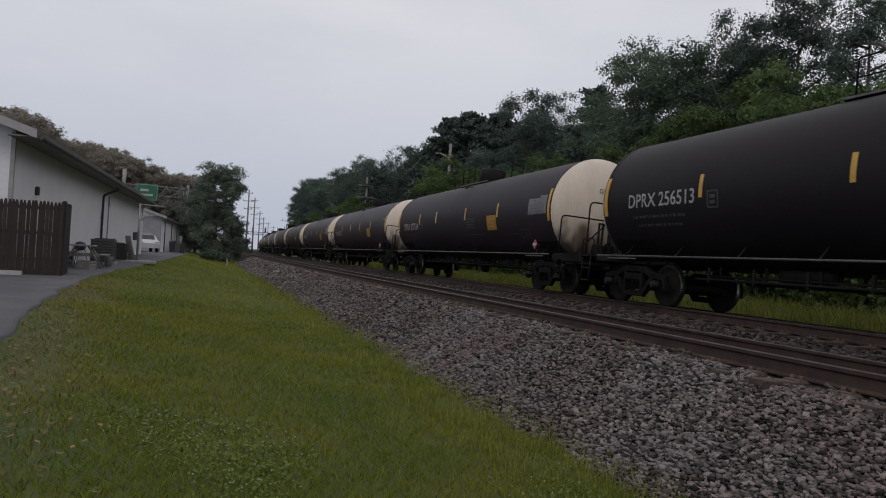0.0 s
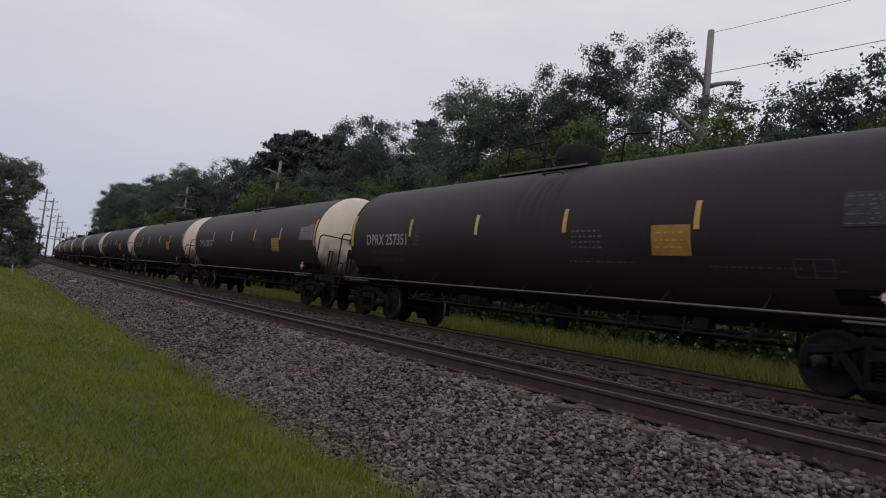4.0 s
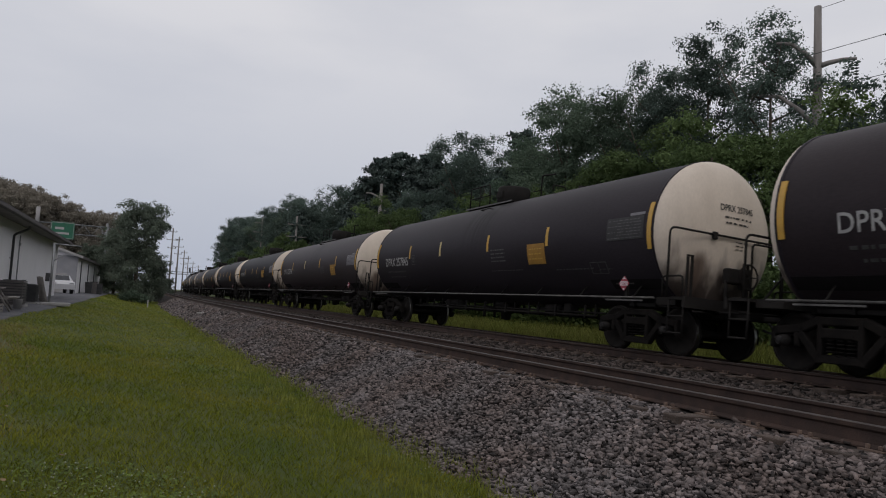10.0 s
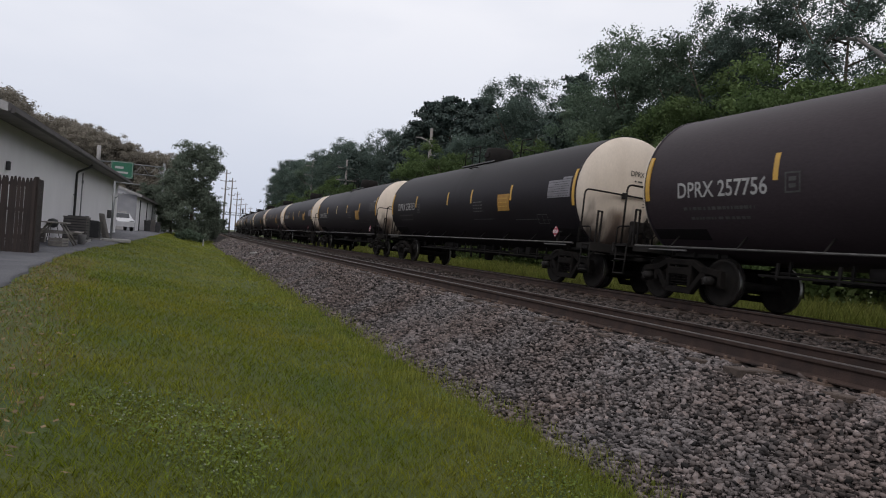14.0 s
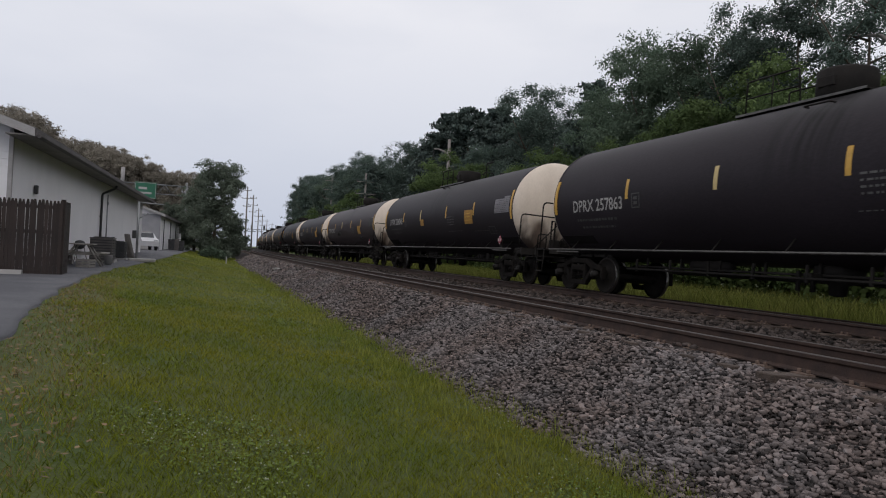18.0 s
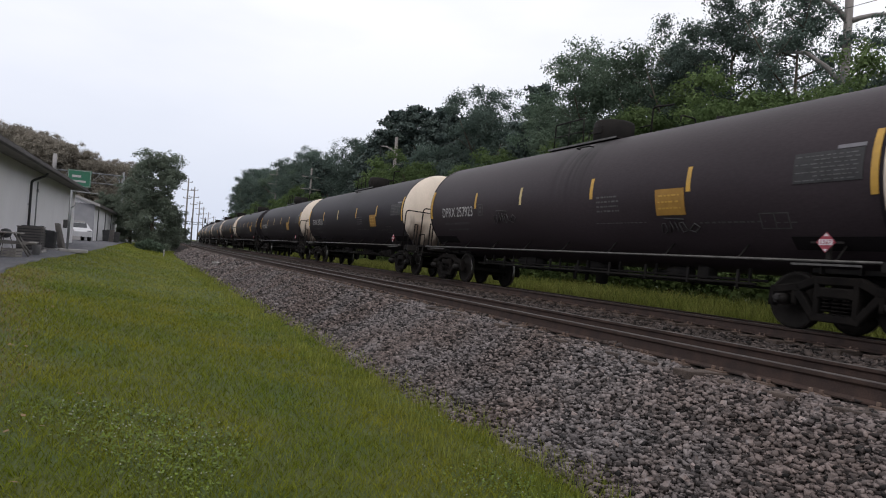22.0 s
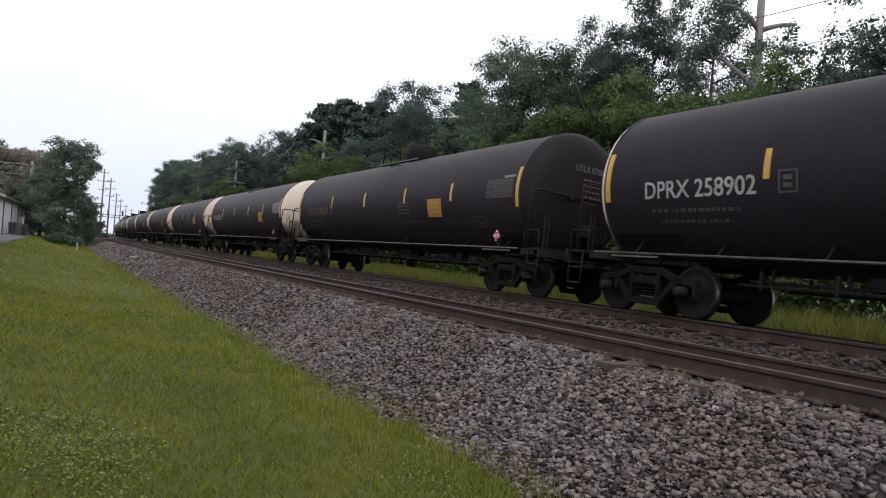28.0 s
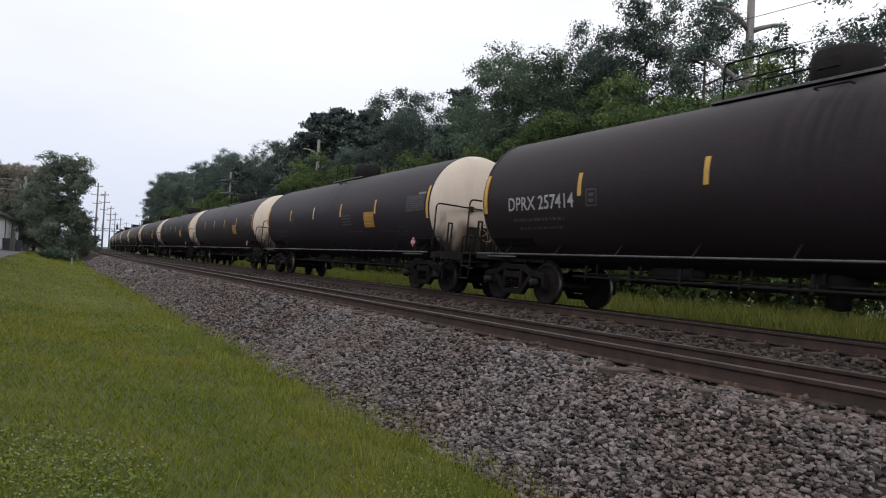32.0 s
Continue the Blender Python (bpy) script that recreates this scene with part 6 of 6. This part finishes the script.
def parked_car(x, y, turn):
    c = thing("parked_car", "white hatchback car parked between the buildings", "car", pose(x, y, yard_z(x, y), 0, 0, turn))
    prof = [(-2.1, 0.35), (-2.15, 0.75), (-1.9, 0.95), (-1.2, 1.02), (-0.55, 1.45), (0.9, 1.48), (1.75, 1.05), (2.05, 0.95), (2.1, 0.40)]
    rings = []
    for s, k in ((-0.86, 0.97), (-0.80, 1.0), (0.80, 1.0), (0.86, 0.97)):
        rings.append([(s * (0.84 if z > 1.1 else 1.0), y0 * k, z * (k if z > 0.5 else 1)) for y0, z in prof])
    part("body", ring_loft(bmesh.new(), rings, True, False), M_CARPAINT, c)
    for s in (-1, 1):
        bm = bmesh.new()
        ring_loft(bm, [[(s * (0.74 + d), a, b) for a, b in ((-0.95, 1.06), (-0.48, 1.38), (0.85, 1.40), (1.45, 1.08))] for d in (0.0, 0.03)], True, False)
        part("side_window", bm, M_GLASS, c)
    part("windscreen", box(bmesh.new(), (0, -0.90, 1.24), (1.25, 0.03, 0.62), Matrix.Rotation(radians(-52), 4, "X")), M_GLASS, c)
    for s in (-1, 1):
        for yy in (-1.35, 1.3):
            w = part("wheel", lathe(bmesh.new(), [(0.31, s * 0.68), (0.32, s * 0.72), (0.32, s * 0.84), (0.30, s * 0.87), (0.2, s * 0.87)], "x", 18, (0, yy, 0.32)), M_RUBBER, c)
            part("rim", lathe(bmesh.new(), [(0.2, s * 0.86), (0.19, s * 0.88), (0.03, s * 0.87)], "x", 14, (0, yy, 0.32)), M_GREYMETAL, w)
        part("headlight", box(bmesh.new(), (s * 0.62, -2.08, 0.78), (0.34, 0.10, 0.16), bevel=0.03), M_GREYMETAL, c)


parked_car(-4.62, 62.5, 14)


def wheeled_bin(x, y, h, material, label):
    b = thing("wheeled_bin", label, "bin", pose(x, y, yard_z(x, y)))
    rings = [[(sx * k, sy * k, z) for sx, sy in ((-0.3, -0.35), (0.3, -0.35), (0.3, 0.35), (-0.3, 0.35))] for k, z in ((0.82, 0.06), (1.0, h))]
    part("body", ring_loft(bmesh.new(), rings, True, False), material, b)
    part("lid", box(bmesh.new(), (0, 0, h + 0.04), (0.66, 0.76, 0.07), bevel=0.02), material, b)


for k, (x, y) in enumerate(((-2.7, 70.5), (-2.35, 72.0), (-1.9, 73.4), (-2.5, 75.0))):
    wheeled_bin(x, y, 1.0 + 0.1 * (k % 2), M_DARK if k != 1 else M_BROWNGREY, "dark wheeled refuse bin by the second building")

# road sign gantry behind the yard
g = thing("sign_gantry", "green highway sign on a grey lattice gantry", "road sign", pose(-11.5, 110.0, 0.5))
for x in (0.0, 9.0):
    part("column", tube(bmesh.new(), [(x, 0, 0), (x, 0, 10.2)], 0.16, 8), M_GREYMETAL, g)
for z in (8.2, 9.6):
    for yy in (-0.4, 0.4):
        part("chord", tube(bmesh.new(), [(-0.3, yy, z), (9.3, yy, z)], 0.06, 6), M_GREYMETAL, g)
for k in range(9):
    part("lattice", tube(bmesh.new(), [(k * 1.0, -0.4, 8.2 if k % 2 else 9.6), (k * 1.0 + 1.0, -0.4, 9.6 if k % 2 else 8.2)], 0.04, 5), M_GREYMETAL, g)
sign = part("sign_panel", box(bmesh.new(), (2.9, -0.62, 8.6), (3.9, 0.08, 2.4), bevel=0.02), M_GREEN, g, "green sign panel with a white border")
sign.matrix_basis = pose(4.85 * 0.24, 0, 0) @ Matrix.Diagonal((0.76, 1, 1, 1))
bm = bmesh.new()
for cx, cz, sx, sz in ((2.9, 9.70, 3.7, 0.06), (2.9, 7.5, 3.7, 0.06), (1.08, 8.6, 0.06, 2.2), (4.72, 8.6, 0.06, 2.2)):
    box(bm, (cx, -0.668, cz), (sx, 0.01, sz))
part("sign_border", bm, M_WHITE, sign)
for cx, cz, sx, sz in ((2.4, 8.9, 1.5, 0.34), (2.9, 8.2, 2.2, 0.28)):
    part("sign_bar", box(bmesh.new(), (cx, -0.668, cz), (sx, 0.01, sz)), M_WHITE, sign)


# ---- poles and wires ----
def davit_pole(x, s, base_h, arms, r, top):
    p0, _ = along(x, s)
    z0 = ground_z(x, s)
    p = thing("transmission_pole", "tall weathered grey power pole with curved arms", "power pole", pose(p0.x, p0.y, z0))
    part("mast", tube(bmesh.new(), [(0, 0, -0.2), (0, 0, top * 0.5), (0, 0, top)], [r * 1.35, r, r * 0.72], 10), M_POLE, p)
    for side, h, reach, up in arms:
        part("arm", tube(bmesh.new(), [(0, 0, h), (side[0] * reach * 0.3, side[1] * reach * 0.3, h + up * 0.55), (side[0] * reach * 0.65, side[1] * reach * 0.65, h + up * 0.95), (side[0] * reach, side[1] * reach, h + up)], [0.11, 0.09, 0.07, 0.055], 7), M_POLE, p)
        bm = bmesh.new()
        for k in range(7):
            lathe(bm, [(0.02, h + up - 0.10 - k * 0.11), (0.085, h + up - 0.13 - k * 0.11), (0.02, h + up - 0.17 - k * 0.11)], "z", 8, (side[0] * reach, side[1] * reach, 0))
        tagged(part("insulator", bm, M_DARK, p), kind="stuff")
    return p


L_, R_ = (-0.75, 0.66), (0.75, -0.66)
davit_pole(22.0, 15.75, 0, [(L_, 10.35, 1.35, 0.95), (R_, 10.35, 1.25, 0.25), (L_, 8.05, 1.9, 1.3), (R_, 8.05, 1.5, 0.5)], 0.17, 12.6)
davit_pole(22.0, 62.2, 0, [(L_, 11.0, 1.6, 0.6), (L_, 9.0, 1.9, 0.7), (L_, 7.2, 1.9, 0.7), (R_, 9.6, 1.5, 0.4)], 0.2, 12.5)


def crossarm_pole(x, y, z0, height, widths, r, label, turn=0.0):
    p = thing("utility_pole", label, "power pole", pose(x, y, z0, 0, 0, turn))
    part("mast", tube(bmesh.new(), [(0, 0, -0.2), (0, 0, height)], [r * 1.3, r * 0.8], 8), M_POLE, p)
    for drop, w in widths:
        part("crossarm", box(bmesh.new(), (0, -0.12, height - drop), (w, 0.10, 0.13)), M_POLE, p)
        for k in (-0.46, 0.46):
            part("insulator", lathe(bmesh.new(), [(0.03, height - drop + 0.06), (0.07, height - drop + 0.10), (0.07, height - drop + 0.26), (0.03, height - drop + 0.30)], "z", 8, (w * k, -0.12, 0)), M_DARK, p)
    return p


for s, h in ((127.0, 15.3), (94.0, 12.2)):
    q, _ = along(20.5, s)
    crossarm_pole(q.x, q.y, 0.4, h, ((1.2, 2.6), (2.9, 3.0), (4.6, 2.6)), 0.16, "tall wooden power pole with three crossarms before the wood")
for x, y, h in ((9.6, 160.0, 14.8), (12.4, 181.0, 14.6), (17.4, 228.0, 13.8), (21.8, 266.0, 13.8), (27.0, 305.0, 13.5), (33.5, 350.0, 13.5)):
    crossarm_pole(x - 0.2, y, 0.2, h, ((0.8, 1.7), (2.6, 2.4), (4.4, 1.7)), 0.17, "far wooden power pole with crossarms beside the railway", -6)


def wire(a, b, sag, r=0.012):
    a, b = Vector(a), Vector(b)
    pts = [a.lerp(b, k / 12) - Vector((0, 0, sag * 4 * (k / 12) * (1 - k / 12))) for k in range(13)]
    return single("power_wire", tube(bmesh.new(), pts, r, 5), M_WIRE, "thin dark overhead power wire", "wire")


wz = ground_z(22, 16)
for dx, dy, z in ((-0.75 * 1.35, 0.66 * 1.35, 10.5), (0.75 * 1.25, -0.66 * 1.25, 9.8)):
    wire((22.0 + dx, 15.75 + dy, wz + z), (22.0 + dx + 2.0, -25.0, wz + z + 0.6), 0.5)
    wire((22.0 + dx, 15.75 + dy, wz + z), (22.7 + dx, 62.2 + dy, wz + z + 0.2), 0.7)
wire((22.0, 15.75, wz + 12.5), (24.0, -25.0, wz + 12.6), 0.4, 0.009)

# signal bridge over the line, far ahead
q, turn = along(8.3, 255.0)
b = thing("signal_bridge", "dark steel signal bridge across the tracks", "signal", Matrix.Translation((q.x, q.y, 0.5)) @ Matrix.Rotation(turn, 4, "Z"))
for x in (-6.5, 7.0):
    part("leg", box(bmesh.new(), (x, 0, 3.6), (0.3, 0.3, 7.2)), M_DARK, b)
for z in (6.4, 7.2):
    part("beam", box(bmesh.new(), (0.25, 0, z), (13.8, 0.2, 0.16)), M_DARK, b)
for k in range(12):
    part("lattice", tube(bmesh.new(), [(-6.4 + k * 1.12, 0, 6.4 if k % 2 else 7.2), (-5.28 + k * 1.12, 0, 7.2 if k % 2 else 6.4)], 0.06, 4), M_DARK, b)
for x in (-2.0, 2.4):
    part("signal_head", box(bmesh.new(), (x, -0.2, 8.0), (0.6, 0.3, 1.5), bevel=0.05), M_DARK, b)


# ---- small things on the lawn and the stones ----
p0, _ = along(1.9, 62.0)
single("marker_post", box(bmesh.new(), (p0.x, p0.y, ground_z(1.9, 62) + 0.3), (0.10, 0.10, 0.66), bevel=0.01), M_WHITE, "short white marker post in the grass", "post")
shrub = thing("shrub", "low rounded grey-green shrub at the end of the lawn", "shrub", pose(1.0, 72.0, ground_z(1.0, 72)))
part("stem", tube(bmesh.new(), [(0, 0, -0.1), (0.05, 0, 0.5)], [0.06, 0.03], 6), M_BARK, shrub)
part("crown", leaf_cloud("crown", [(-0.7, 0, 0.5), (0, 0, 0.75), (0.7, 0, 0.55), (1.2, 0.2, 0.4)], [0.5, 0.6, 0.55, 0.4], 2500, 0.09, 77, M_LEAF), M_LEAF, shrub)
bm = bmesh.new()
p0, _ = along(4.15, 40.0)
box(bm, (p0.x, p0.y, ballast_z(4.15, 40) + 0.06), (0.30, 0.55, 0.10), Matrix.Rotation(0.4, 4, "Z"), 0.02)
single("litter", bm, M_CONCRETE, "pale scrap lying on the ballast slope", "litter")


def clover(count, seed):
    """White clover heads on short stalks, in patches."""
    g = random.Random(seed)
    vs, fs = [], []
    n = 0
    while n < count:
        x, s = g.uniform(-2.4, 3.2), 1.9 + 11 * g.random() ** 1.6
        if not on_lawn(x, s) or clover_at(x, s) < 0.15 + 0.55 * g.random():
            continue
        p = along(x, s, lawn_height(x, s) + g.uniform(0.045, 0.085))[0]
        r = g.uniform(0.006, 0.010)
        b = len(vs)
        vs += [(p.x + dx * r, p.y + dy * r, p.z + dz * r) for dx, dy, dz in ((1, 0, 0), (0, 1, 0), (-1, 0, 0), (0, -1, 0), (0, 0, 1), (0, 0, -1))]
        fs += [(b + i, b + (i + 1) % 4, b + 4) for i in range(4)] + [(b + (i + 1) % 4, b + i, b + 5) for i in range(4)]
        n += 1
    ob = new("clover_flowers", raw_mesh("clover_flowers", np.array(vs), np.array(fs), M_CLOVER))
    return tagged(ob, "small white clover flowers in the lawn", "flowers", kind="stuff")


clover(260, 3)


def dead_leaves(count, seed):
    g = np.random.default_rng(seed)
    s = 4 + 18 * g.uniform(0, 1, count) ** 1.3
    x = np.array([drive_edge(v) for v in s]) + 0.05 + np.abs(g.normal(0, 0.45, count))
    p = np.array([along(a, b, lawn_height(a, b) + 0.05)[0] for a, b in zip(x, s)])
    a = g.uniform(0, 6.28, count)
    u = np.stack([np.cos(a), np.sin(a), g.uniform(-0.3, 0.3, count)], 1) * 0.030
    v = np.stack([-np.sin(a), np.cos(a), g.uniform(-0.3, 0.3, count)], 1) * 0.018
    quad = np.stack([p - u, p + v, p + u, p - v], 1)
    ob = new("dead_leaves", raw_mesh("dead_leaves", quad.reshape(-1, 3), np.arange(count * 4).reshape(-1, 4), M_DEADLEAF))
    return tagged(ob, "brown dead leaves along the asphalt edge", "leaves", kind="stuff")


dead_leaves(700, 9)


# ---- what moves: the train rolls towards and past the camera ----

TRAVEL = [(0.0, 0.00), (1.0, 8.18), (2.0, 16.14), (3.0, 24.08), (4.0, 31.98), (5.0, 39.95), (6.0, 47.90), (7.0, 55.77),
          (8.0, 63.62), (9.0, 71.46), (10.0, 79.39), (11.0, 87.30), (12.0, 95.16), (13.0, 103.10), (14.0, 110.90), (15.0, 118.62),
          (16.0, 126.36), (17.0, 134.41), (18.0, 142.31), (19.0, 150.17), (20.0, 157.92), (21.0, 165.84), (22.0, 173.88), (23.0, 181.90),
          (24.0, 189.92), (25.0, 198.02), (26.0, 206.15), (27.0, 214.10), (28.0, 221.80), (29.0, 229.50), (30.0, 237.46), (31.0, 245.83), (32.0, 254.05)]


def travel(t):
    """Metres that the train has gone since the start."""
    return float(np.interp(t, [a for a, _ in TRAVEL], [b for _, b in TRAVEL]))


def motions():
    times = [k * 0.5 for k in range(65)]
    for car, middle in CARS:
        walk(car, [(t, on_track(FAR_X, middle - travel(t))) for t in times])
    spin = [k / 15 for k in range(481)]
    for car, middle in CARS:
        for w in [o for o in car.children if o.name.startswith("wheelset")]:
            y = w.location.y
            walk(w, [(t, pose(0, y, 0.457, math.degrees(travel(t) / 0.457))) for t in spin])


motions()
